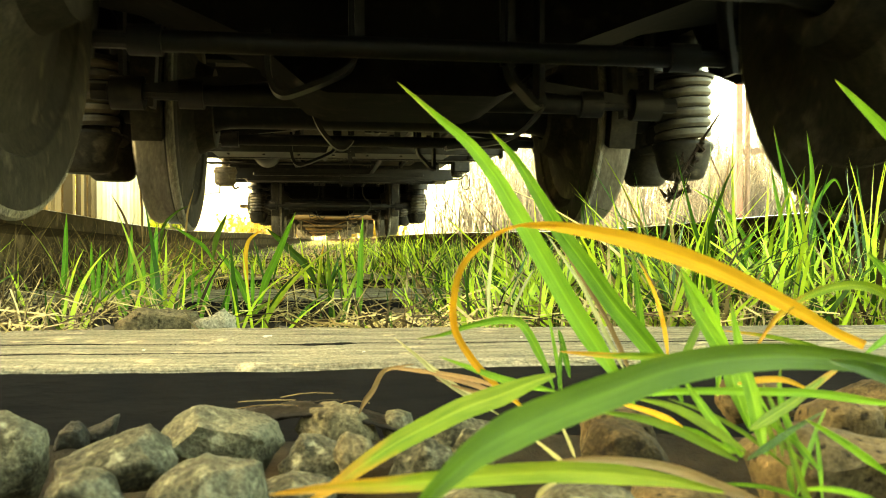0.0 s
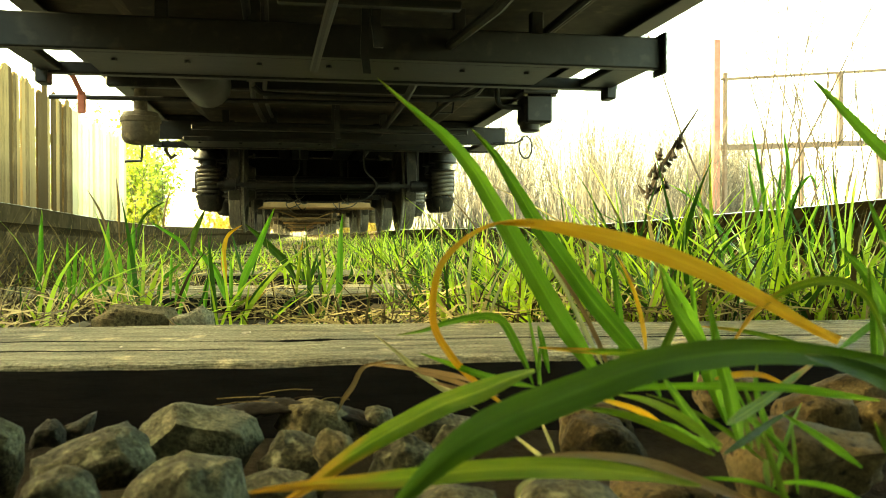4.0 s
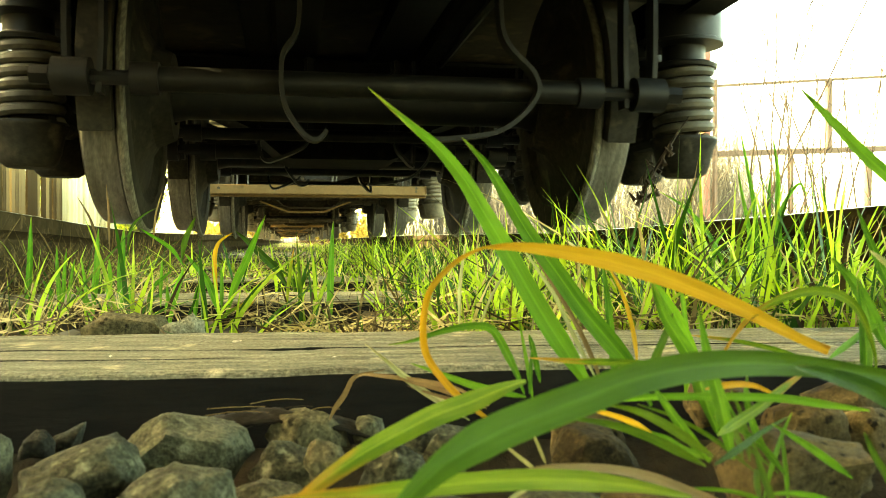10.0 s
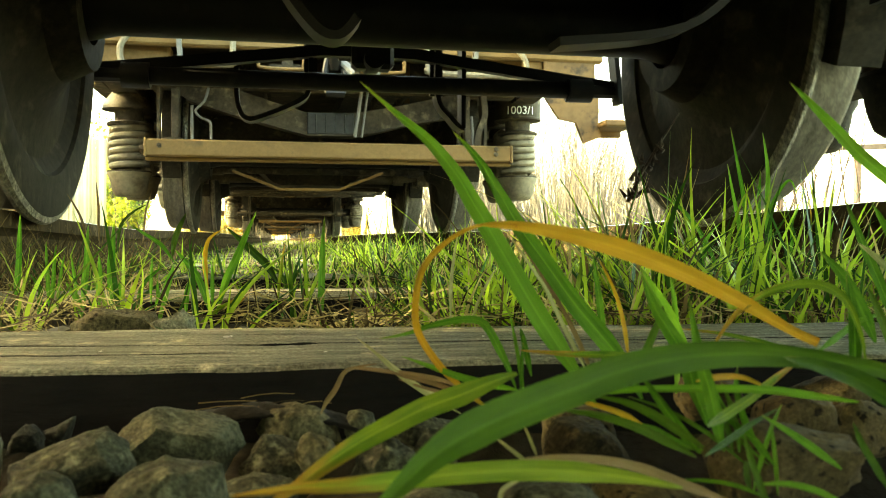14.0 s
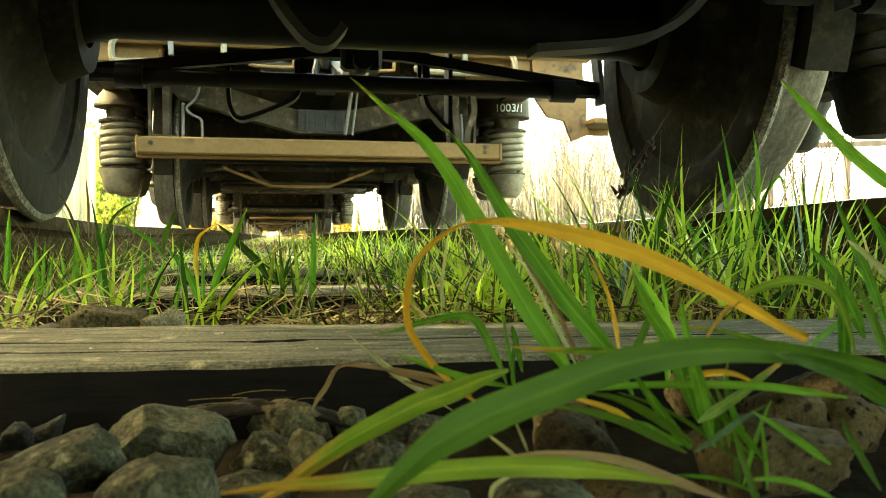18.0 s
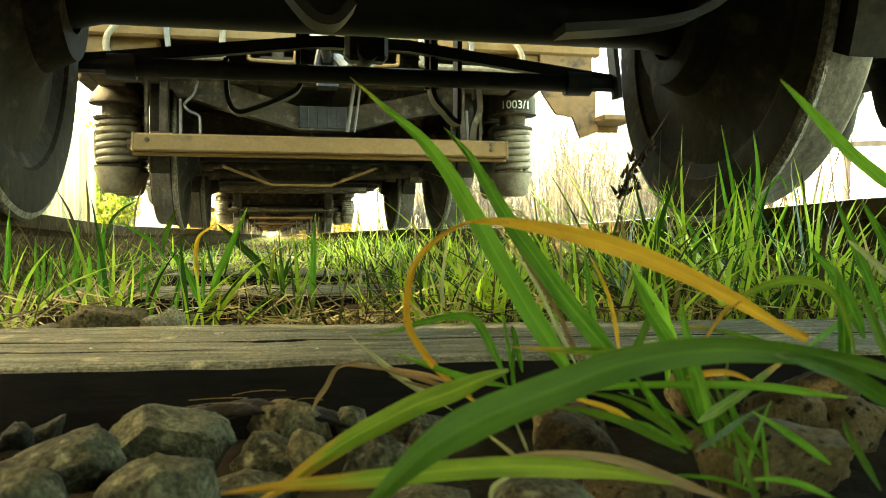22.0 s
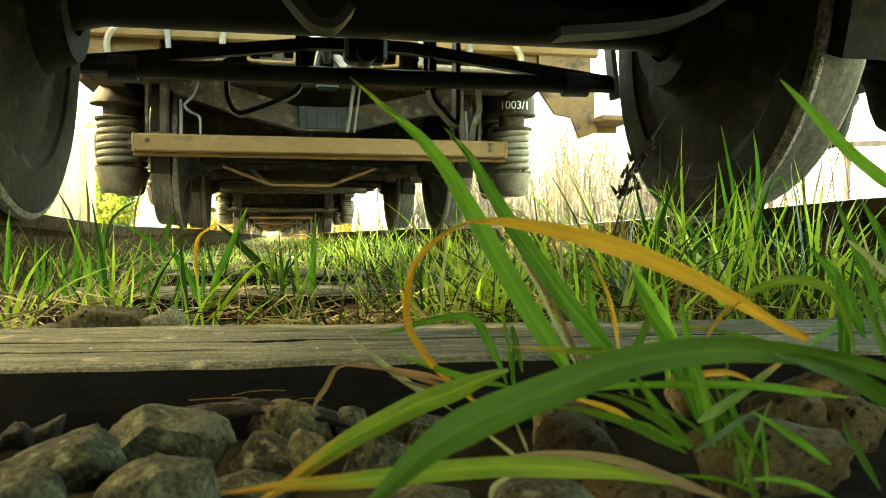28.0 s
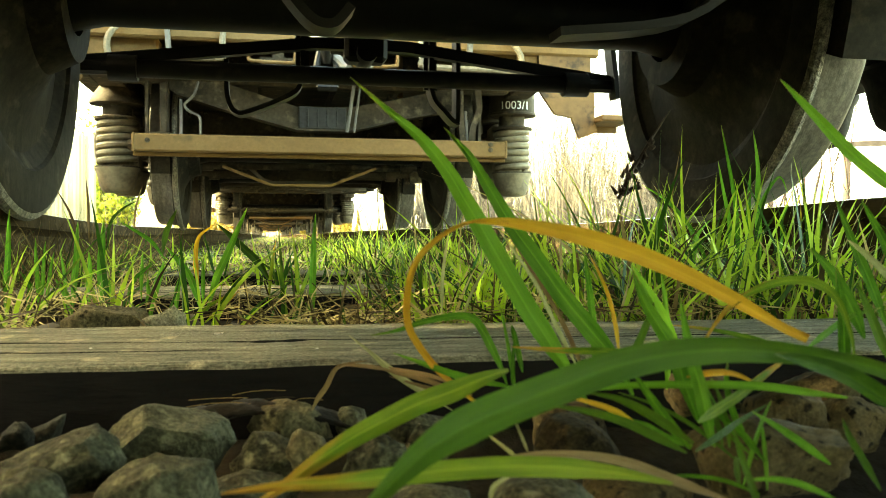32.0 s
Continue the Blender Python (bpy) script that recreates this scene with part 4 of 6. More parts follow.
# ---- both sides of the line ----
def fence():
    r = random.Random(3)
    ob = tagged(empty("plank_fence"), "old brown plank fence with gaps, a paler stretch and an unseen added run", "fence", kind="structure")
    # the run before about y = 8 is unseen, added to block the low sun
    y, shapes = -3.0, []
    for k in range(6):
        w, h = r.uniform(0.10, 0.15), r.uniform(1.9, 2.05)
        shapes.append((w, Solid().prism([(-w / 2, 0), (w / 2, 0), (w / 2, h), (0, h + r.uniform(0.0, 0.03)), (-w / 2, h - r.uniform(0, 0.05))], "x", -0.011, 0.011)))
    old = [(w, s.mesh("plank", PLANK)) for w, s in shapes]
    pale = [(w, s.mesh("plank", PLANK_PALE)) for w, s in shapes]
    while y < 14.3:
        w, me = r.choice(old if y < 11.0 else pale)
        y += w / 2
        p = new("plank", me)
        p.parent = ob
        p.matrix_basis = pose(-2.95 + r.uniform(-.012, .012), y, -0.12 if y < 11.0 else -0.2, r.uniform(-1, 1), 0, r.uniform(-2, 2))
        # below y = 4 the gaps are closed so no sun slits reach the track
        y += w / 2 + (0.0005 if y < 4.0 else r.uniform(0.001, 0.004) if r.random() < 0.75 else r.uniform(0.006, 0.014))
    for z in (0.35, 1.35):
        part("fence_rail", Solid().box((-3.01, 5.65, z), (0.05, 17.3, 0.09), 0.005), PLANK, ob, "rough fence rail")
    for k in range(7):
        part("fence_post", Solid().box((-3.09, -2.9 + 2.8 * k, 0.85), (0.11, 0.11, 2.0), 0.01), PLANK, ob, "square fence post")


fence()


def timber_frame():
    ob = tagged(empty("gate_frame"), "bare frame of pale posts and rails beside the line", "frame fence", kind="structure")
    Y = 12.0

    def post(px, top, bottom, w, mat, name="post"):
        a, b = at_depth(px - 36, bottom + 2, Y), at_depth(px - 36, top + 2, Y)
        part(name, Solid().box(((a.x + b.x) / 2, Y, (a.z + b.z) / 2), (w, 0.09, b.z - a.z), 0.01), mat, ob)

    def bar(x0, y0, x1, y1, w):
        a, b = at_depth(x0 - 36, y0 + 2, Y), at_depth(x1 - 36, y1 + 2, Y)
        part("rail_bar", Solid().strip([a, b], 0.05, w, (0, 1, 0)), FRAME_WOOD, ob)
    post(1252, 72, 395, 0.11, BRICK_RED, "gate_post")
    post(1268, 130, 395, 0.05, FRAME_WOOD)
    post(1466, 132, 252, 0.09, FRAME_WOOD)
    post(1400, 255, 390, 0.06, FRAME_WOOD)
    post(1534, 255, 390, 0.08, FRAME_WOOD)
    post(1660, 120, 390, 0.09, FRAME_WOOD)
    bar(1262, 262, 1720, 248, 0.09)
    bar(1262, 142, 1720, 118, 0.04)


timber_frame()


def shrub(x, y, height, spread, stems, seed, mat, leafy=0.0, stout=1.0, leaf=0.045):
    """A thicket of thin branching stems, with leaves where leafy."""
    r = random.Random(seed)
    s, lv = Solid(), Solid()
    for _ in range(stems):
        p = Vector((x + r.gauss(0, spread), y + r.gauss(0, spread * 0.8), -0.1))
        d = Vector((r.gauss(0, 0.16), r.gauss(0, 0.16), 1)).normalized()
        h, pts = height * r.uniform(0.5, 1.05), [p]
        for k in range(5):
            d = (d + Vector((r.gauss(0, .1), r.gauss(0, .1), 0.02))).normalized()
            pts.append(pts[-1] + d * h / 5)
        s.tube(pts, [stout * q for q in (0.011, 0.009, 0.008, 0.006, 0.005, 0.003)], 4, False)
        for k in range(9):
            i = r.randint(1, 4)
            q = pts[i] + (pts[i + 1] - pts[i]) * r.random()
            e = (d + Vector((r.gauss(0, .6), r.gauss(0, .6), r.uniform(-0.1, .5)))).normalized()
            m = q + e * r.uniform(.1, .3)
            t = m + (e + Vector((r.gauss(0, .3), r.gauss(0, .3), 0.3))).normalized() * r.uniform(.1, .3)
            s.tube([q, m, t], [stout * q for q in (0.0045, 0.0035, 0.0018)], 3, False)
            for _ in range(int(leafy)):
                c = q + (t - q) * r.uniform(0.2, 1.1) + Vector((r.gauss(0, .05), r.gauss(0, .05), r.gauss(0, .05)))
                a = Vector((r.gauss(0, 1), r.gauss(0, 1), r.gauss(0, 1))).normalized() * leaf
                b = a.cross(Vector((r.gauss(0, 1), r.gauss(0, 1), r.gauss(0, 1)))).normalized() * leaf * 0.45
                lv.add([c - a, c + b, c + a, c - b], [(0, 1, 2, 3)])
    return s, lv


def thickets():
    r = random.Random(5)
    for k in range(14):
        x, y = 2.6 + 0.45 * k + r.uniform(-.3, .3), 14 + r.uniform(-2, 3)
        s, _ = shrub(x, y, r.uniform(2.4, 3.4), 0.5, 95, 20 + k, TWIG, 0, 0.8)
        tagged(part("dry_shrub", s, TWIG, sharp=180), "leafless thicket of pale dry stems", "shrub", "dry shrubs", "stuff")
    for k in range(4):
        x, y = (-2.86, -3.15, -3.6, -4.3)[k], (15.5, 16.6, 16.2, 17.5)[k]
        bush = empty("bush")
        s, lv = shrub(x, y, 2.1 + 0.15 * k, 0.12, 40, 50 + k, TWIG, 12)
        part("branchwork", s, TWIG, bush, sharp=180)
        part("foliage", lv, LEAF, bush, "yellow-green leaves", sharp=180)
        tagged(bush, "yellow-green leafy bush beyond the fence", "bush", "leafy bushes")
    for k in range(8):
        bush = empty("bush")
        s, lv = shrub(-10.5 + 3.0 * k + r.uniform(-.5, .5), 124 + r.uniform(-1, 3), r.uniform(4.0, 6.5), 1.2, 30, 120 + k, TWIG, 8, 3.0, 0.24)
        part("branchwork", s, TWIG, bush, sharp=180)
        part("foliage", lv, LEAF_WARM, bush, "sunlit yellow-brown leaves", sharp=180)
        tagged(bush, "sunlit yellow-brown bush far down the line", "bush", "far bushes")
    for k in range(4):
        s, _ = shrub(5.6 + 0.8 * k, 9.5 + 0.6 * k, 4.6, 0.3, 6, 80 + k, TWIG_DARK, 0, 1.5)
        tagged(part("bare_tree", s, TWIG_DARK, sharp=180), "thin bare sapling behind the frame", "tree", "bare saplings")


thickets()


# ---- ballast, grass and weeds ----
def pebble(r, size, seed, flat=0.7, detail=2):
    """An angular broken stone: the hull of a few scattered points, its faces roughened."""
    bm = bmesh.new()
    for _ in range(12):
        d = Vector((r.gauss(0, 1), r.gauss(0, 1), r.gauss(0, 1))).normalized()
        bm.verts.new(d * size * r.uniform(0.40, 0.55))
    bmesh.ops.convex_hull(bm, input=bm.verts)
    bmesh.ops.delete(bm, geom=[v for v in bm.verts if not v.link_faces], context="VERTS")
    if detail > 1:
        bmesh.ops.triangulate(bm, faces=bm.faces)
        bmesh.ops.subdivide_edges(bm, edges=bm.edges, cuts=detail + 1, use_grid_fill=True)
        for _ in range(1):
            bmesh.ops.smooth_vert(bm, verts=bm.verts, factor=0.32, use_axis_x=True, use_axis_y=True, use_axis_z=True)
        for v in bm.verts:
            p = v.co / size
            v.co += v.co.normalized() * size * (0.075 * noise.noise(p * 3.3 + Vector((seed, 0, 0))) + 0.03 * noise.noise(p * 8 + Vector((0, seed, 0))))
    s = Solid()
    for v in bm.verts:
        v.co.z *= flat
    bm.verts.index_update()
    s.v = [tuple(v.co) for v in bm.verts]
    s.f = [tuple(v.index for v in f.verts) for f in bm.faces]
    bm.free()
    return s


def stones():
    r = random.Random(11)
    # the large stones before the first sleeper: outline across and up (-0.5 to 0.5), place, width, height
    def stone(corners, x, y, z, w, h, mat, label, deep=0.8, lean=0.0):
        k = len([o for o in bpy.data.objects if o.name.startswith("ballast_stone")])
        rk = random.Random(300 + k)
        bm = bmesh.new()
        for d, size in ((-0.45, 0.70), (-0.1, 1.0), (0.45, 0.7)):
            for cx, cz in corners:
                bm.verts.new((cx * size * w * rk.uniform(0.90, 1.04), (d + rk.uniform(-.10, .10)) * deep * w, (cz * size + lean * d) * h * rk.uniform(0.88, 1.04)))
        bmesh.ops.convex_hull(bm, input=bm.verts)
        bmesh.ops.delete(bm, geom=[v for v in bm.verts if not v.link_faces], context="VERTS")
        bmesh.ops.triangulate(bm, faces=bm.faces)
        for cuts in (2, 1):
            bmesh.ops.subdivide_edges(bm, edges=[e for e in bm.edges if e.calc_length() > 0.0028], cuts=cuts, use_grid_fill=True)
        bmesh.ops.triangulate(bm, faces=bm.faces)
        bmesh.ops.smooth_vert(bm, verts=bm.verts, factor=0.12, use_axis_x=True, use_axis_y=True, use_axis_z=True)
        for v in bm.verts:
            p = v.co / 0.05 + Vector((k * 7.3, k * 1.7, 0))
            v.co += v.co.normalized() * (0.0028 * noise.noise(p * 1.7) + 0.0034 * (0.35 - abs(noise.noise(p * 3.1))) + 0.0015 * noise.noise(p * 7) + 0.0007 * noise.noise(p * 17))
        me = bpy.data.meshes.new("stone")
        bm.to_mesh(me)
        bm.free()
        me.materials.append(mat)
        me.shade_smooth()
        me.set_sharp_from_angle(angle=radians(55))
        ob = new("ballast_stone", me)
        ob.location = (x, y, z)
        tagged(ob, label, "stone", "ballast stones")
    block = [(-.5, -.05), (-.42, .36), (-.18, .5), (.46, .26), (.5, -.1), (.34, -.5), (-.34, -.5)]
    wedge = [(-.5, .02), (-.5, -.5), (.5, -.5), (.44, .2), (.24, .5)]
    dome = [(-.5, -.1), (-.34, .38), (-.05, .5), (.26, .34), (.5, -.45), (-.35, -.5)]
    slab = [(-.5, -.5), (-.36, .25), (.02, .5), (.40, .38), (.5, -.5)]
    chunk = [(-.46, -.5), (-.5, .1), (-.22, .5), (.42, .34), (.5, -.3), (.28, -.5)]
    grey = "angular grey ballast stone in the crib between sleepers"
    brown = "angular brown ballast stone among grass roots"
    stone(block, -0.2914, 0.425, 0.1384, 0.0600, 0.0330, STONE, grey)
    stone(wedge, -0.3285, 0.375, 0.1425, 0.0520, 0.0250, STONE, grey)
    stone(slab, -0.2891, 0.340, 0.1375, 0.0520, 0.0265, STONE, grey)
    stone(dome, -0.2340, 0.450, 0.1385, 0.0445, 0.0240, STONE_BROWN, "rounded brown stone resting against the sleeper", 0.6)
    stone(chunk, -0.2443, 0.405, 0.1265, 0.0355, 0.0345, STONE, grey)
    stone(chunk[::-1], -0.2288, 0.380, 0.1390, 0.0150, 0.0172, STONE_BROWN, "small tan stone between larger ones")
    stone(dome, -0.3244, 0.315, 0.1462, 0.0280, 0.0160, STONE, grey)
    stone(slab, -0.3659, 0.445, 0.1365, 0.0170, 0.0140, STONE_DARK, "small dark stone in the crib between sleepers")
    stone([(-.5, .1), (.1, -.1), (.5, .5), (.45, .3), (.1, -.5), (-.3, -.5)], -0.3547, 0.460, 0.1350, 0.0170, 0.0190, STONE_DARK, "thin dark stone splinter standing in the crib")
    stone(dome, -0.2006, 0.455, 0.1345, 0.0210, 0.0180, STONE, grey)
    stone(block, -0.1713, 0.440, 0.1320, 0.0450, 0.0250, STONE, grey)
    stone(chunk, -0.1703, 0.400, 0.1330, 0.0195, 0.0230, STONE, grey)
    stone(slab, -0.1989, 0.380, 0.1335, 0.0320, 0.0200, STONE, grey)
    stone(dome, -0.1004, 0.385, 0.1385, 0.0440, 0.0260, STONE_TAN, brown)
    stone(dome, -0.1452, 0.295, 0.1382, 0.0480, 0.0185, STONE, grey)
    stone(chunk, -0.0407, 0.318, 0.1450, 0.0640, 0.0320, STONE_TAN, "pitted tan stone among the grass roots")
    stone(slab, -0.0032, 0.365, 0.1520, 0.0400, 0.0180, STONE_TAN, brown)
    stone(dome, -0.0091, 0.430, 0.1490, 0.0470, 0.0270, STONE_TAN, brown)
    stone(block, 0.0392, 0.370, 0.1425, 0.0300, 0.0290, STONE_TAN, brown)
    stone(chunk, -0.0850, 0.440, 0.1330, 0.0420, 0.0300, STONE_TAN, brown)
    stone(block, -0.3780, 0.400, 0.1400, 0.0300, 0.0400, STONE, grey)
    stone(slab, 0.0700, 0.440, 0.1400, 0.0500, 0.0350, STONE_TAN, brown)
    stone(slab, -0.2560, 0.365, 0.1240, 0.0400, 0.0260, STONE, grey)
    stone(slab, -0.1900, 0.320, 0.1260, 0.0500, 0.0240, STONE, grey)
    stone(block, -0.0950, 0.330, 0.1270, 0.0500, 0.0240, STONE_TAN, brown)
    stone(chunk, -0.3879, 0.812, 0.1560, 0.0850, 0.0380, STONE_BROWN, "brown stone lying behind the weathered sleeper", 0.5)
    stone(wedge, -0.3372, 0.790, 0.1600, 0.0390, 0.0260, STONE_PALE, "pale stone lying behind the weathered sleeper", 0.6)
    # the loose rest, beneath and round about
    base = [pebble(r, 1.0, 30 + k, 0.7, 1) for k in range(6)]
    s = Solid()
    for _ in range(2600):
        x, y = r.uniform(-1.9, 1.9), r.uniform(-1.2, 6.0)
        if any(abs(y - t) < 0.14 for t in SLEEPER_Y) and abs(x) < 1.26:
            continue
        w = r.uniform(0.025, 0.055)
        z = bed(x, y) + w * 0.1
        if abs(x) < 0.72 and -0.12 < y < 0.12:
            z = 0.09
        m = Matrix.Translation((x, y, z)) @ Euler((r.uniform(-.5, .5), r.uniform(-.5, .5), r.uniform(0, 6))).to_matrix().to_4x4() @ Matrix.Scale(w, 4)
        b = r.choice(base)
        s.add([m @ Vector(v) for v in b.v], b.f)
    tagged(part("ballast", s, GRAVEL, sharp=28), "loose grey crushed-stone ballast", "ballast", kind="stuff")


stones()


def blade_mesh(s, root, lean, height, width, bend, turn, segs=5, tx=0.0, ty=0.0):
    """One tapering, bending blade added to a Solid."""
    k = len(s.v)
    sx, sy = math.cos(turn), math.sin(turn)
    lx, ly = math.cos(lean), math.sin(lean)
    for i in range(segs + 1):
        u = i / segs
        out = bend * u * u * height
        z = height * u * (1 - 0.35 * bend * u)
        w = width / 2 * (1 - u ** 1.8) * (0.7 + 0.6 * u if u < 0.5 else 1)
        c = (root[0] + lx * out + tx * z, root[1] + ly * out + ty * z, root[2] + z)
        if i == segs:
            s.v.append(c)
        else:
            s.v += [(c[0] - sx * w, c[1] - sy * w, c[2]), (c[0] + sx * w, c[1] + sy * w, c[2] + 0.0)]
    for i in range(segs - 1):
        a = k + 2 * i
        s.f.append((a, a + 1, a + 3, a + 2))
    a = k + 2 * (segs - 1)
    s.f.append((a, a + 1, a + 2))


def grass():
    r = random.Random(21)
    green, straw, dead = Solid(), Solid(), Solid()

    def tall(x, y):
        """How high the grass stands."""
        h = 0.095 + 0.07 * max(0.0, min(1.0, (x + 0.16) / 0.3)) + 0.03 * noise.noise((x * 4, y * 2.5, 7))
        return max(0.02, h * (1.0 if y < 2.2 else 0.85)) * (1 - 0.35 * max(0.0, min(1.0, (x - 0.30) / 0.12)))

    def free(x, y):
        return abs(abs(x) - RAIL_X) > 0.05 and not any(abs(y - t) < 0.135 for t in SLEEPER_Y)

    def tuft(x, y, count, size, wide, lean=0.55):
        """Blades rising from one root, fanning out."""
        for _ in range(count):
            a = r.uniform(0, 6.28)
            px, py = x + r.gauss(0, 0.010), y + r.gauss(0, 0.010)
            h = size * (r.uniform(0.35, 0.8) if r.random() < 0.6 else r.uniform(0.75, 1.15))
            blade_mesh(straw if x > -0.2 and r.random() < 0.16 else green, (px, py, bed(px, py) - 0.005), a, h, wide * r.uniform(0.5, 1.25), abs(r.gauss(0.3, 0.5)), r.gauss(0, 0.6), 7, lean * math.cos(a) * r.random() + r.gauss(0, 0.3 * lean), 0.8 * lean * math.sin(a) * r.random())
    # a thin scatter everywhere, thicker in the far and right parts
    for _ in range(19000):
        y = 0.75 + (r.random() ** 2.0) * 8.0
        x = r.uniform(-0.68, 0.68) if r.random() < 0.88 else r.uniform(-1.9, 1.9)
        if not free(x, y) and not (abs(y - 1.21) < 0.135 and x > -0.1 and r.random() < 0.5):
            continue
        thick = 0.02 + 0.55 * max(0.0, min(1.0, (x + 0.20) / 0.16)) + 0.75 * noise.noise((x * 11, y * 6, 1))
        if y > 1.36:
            thick = 0.20 + 0.35 * max(0.0, min(1.0, (x + 0.3) / 0.3)) + 0.6 * noise.noise((x * 7, y * 4, 1))
        if x < -0.15 and y < 1.36:
            thick = min(thick, 0.045)
        if r.random() > thick:
            continue
        h = tall(x, y) * (r.uniform(0.3, 0.95) if r.random() < 0.85 else r.uniform(0.9, 1.35)) * (0.7 if y > 1.36 and x < -0.1 else 1)
        pick = r.random()
        tgt = straw if pick < 0.12 else dead if pick < 0.26 else green
        blade_mesh(tgt, (x, y, bed(x, y) - 0.01), r.uniform(0, 6.28), h, r.choice((0.0025, 0.0036, 0.0048, 0.006, 0.0072)) * (1 if y < 2.5 else 1.5), abs(r.gauss(0.25, 0.5)), r.gauss(0, 0.7), 5, r.gauss(0, 0.3), r.gauss(0, 0.2))
    # tufts of broad blades: a few on the left, many on the right
    for k in range(8):
        x, y = -0.66 + 0.065 * k + r.gauss(0, 0.015), 0.80 + r.random() * 0.25
        if -0.45 < x < -0.29:
            y = max(y, 0.88)
        tuft(x, y, r.randint(4, 8), r.uniform(0.09, 0.165), r.uniform(0.0058, 0.0085), 0.28)
    for k in range(26):
        x, y = r.uniform(-0.64, -0.08), r.uniform(1.37, 1.95)
        tuft(x, y, r.randint(4, 7), r.uniform(0.08, 0.135), r.uniform(0.007, 0.010), 0.35)
    for k in range(165):
        x, y = r.uniform(-0.16, 0.66), 0.77 + r.random() ** 1.3 * 0.75
        if free(x, y):
            k2 = max(0.0, min(1.0, (x + 0.12) / 0.22))
            tuft(x, y, r.randint(4, 9), r.uniform(0.085 + 0.055 * k2, 0.12 + 0.13 * k2) * (1 - 0.35 * max(0.0, min(1.0, (x - 0.30) / 0.12))), r.uniform(0.0048, 0.0088))
    for k in range(90):
        x, y = r.uniform(-0.62, 0.62), 1.38 + r.random() ** 1.3 * 2.2
        tuft(x, y, r.randint(5, 9), r.uniform(0.07, 0.13) + (0.05 if x > -0.05 else 0), r.uniform(0.004, 0.009))
    for _ in range(7000):
        y = 8 + r.random() ** 1.5 * 40
        x = r.uniform(-2.2, 2.2)
        if abs(abs(x) - RAIL_X) < 0.06:
            continue
        blade_mesh(green if r.random() < 0.55 else straw, (x, y, bed(x, y) - 0.01), r.uniform(0, 6.28), r.uniform(0.04, 0.09), r.uniform(0.008, 0.018), r.uniform(0.2, 1.0), r.gauss(0, 0.7), 3)
    for _ in range(17000):
        y = 0.755 + r.random() ** 2.2 * 5.5
        x = r.uniform(-0.68, 0.68)
        if any(abs(y - t) < 0.13 for t in SLEEPER_Y) and r.random() < 0.992:
            continue
        if -0.48 < x < -0.29 and y < 0.87:
            continue
        if x < -0.45 and y > 2.2:
            x += 0.9
        if r.random() > 0.45 + 1.3 * noise.noise((x * 9, y * 6, 12)):
            continue
        a, L = r.uniform(0, 6.28), r.uniform(0.02, 0.11)
        z = bed(x, y) + r.uniform(0.002, 0.03) + 0.02 * max(0, noise.noise((x * 6, y * 6, 3)))
        p = Vector((x, y, z))
        e = p + Vector((math.cos(a) * L, math.sin(a) * L * 0.6, r.gauss(0.004, 0.018)))
        if any(abs(e.y - t) < 0.135 for t in SLEEPER_Y) and e.z < TIE_TOP + 0.004:
            e.z = TIE_TOP + 0.006
        m = (p + e) / 2 + Vector((0, 0, r.uniform(0, 0.018)))
        k, w = len(straw.v), Vector((-math.sin(a), math.cos(a), 0.5)) * r.choice((0.0003, 0.0005, 0.0007, 0.0009, 0.0012))
        for q in (p, m, e):
            straw.v += [tuple(q - w), tuple(q + w)]
        straw.f += [(k, k + 1, k + 3, k + 2), (k + 2, k + 3, k + 5, k + 4)]
    for _ in range(260):
        x, y = (r.uniform(-0.66, -0.40), r.uniform(0.9, 1.9)) if r.random() < 0.6 else (r.uniform(-0.3, 0.6), r.uniform(0.76, 1.08))
        if not free(x, y):
            continue
        blade_mesh(straw, (x, y, bed(x, y)), r.uniform(0, 6.28), r.uniform(0.03, 0.11), r.choice((0.0012, 0.0018, 0.003)), abs(r.gauss(0.6, 0.5)), r.gauss(0, 0.8), 6, r.gauss(0, 0.5), r.gauss(0, 0.4))
    for _ in range(380):
        x = r.uniform(-0.67, -0.40)
        y = r.uniform(0.88, 1.08) if r.random() < 0.5 else r.uniform(1.37, 2.0)
        blade_mesh(straw, (x, y, bed(x, y) + r.uniform(0, 0.02)), r.uniform(0, 6.28), r.uniform(0.02, 0.09), r.choice((0.001, 0.0016, 0.0024)), abs(r.gauss(0.7, 0.5)), r.gauss(0, 0.9), 5, r.gauss(0, 0.9), r.gauss(0, 0.5))
    # dead stalks and twigs along the rail and matted at the roots
    for _ in range(3000):
        if r.random() < 0.62:
            x, y, h = r.uniform(-0.70, -0.56), r.uniform(0.95, 2.6), r.uniform(0.06, 0.17)
        else:
            x, y, h = r.uniform(-0.6, 0.66), 0.76 + r.random() ** 1.5 * 1.6, r.uniform(0.03, 0.09)
            if x < -0.22 and r.random() < 0.7:
                continue
        if not free(x, y):
            continue
        blade_mesh(dead, (x, y, bed(x, y) - 0.005), r.uniform(0, 6.28), h, r.choice((0.001, 0.0015, 0.0025)), abs(r.gauss(0.5, 0.5)), r.gauss(0, 0.9), 5, r.gauss(0, 0.5), r.gauss(0, 0.35))
    for _ in range(140):
        x, y = r.uniform(-0.69, -0.52), r.uniform(1.0, 2.4)
        if free(x, y):
            tuft(x, y, 2, r.uniform(0.08, 0.15), r.uniform(0.003, 0.006))
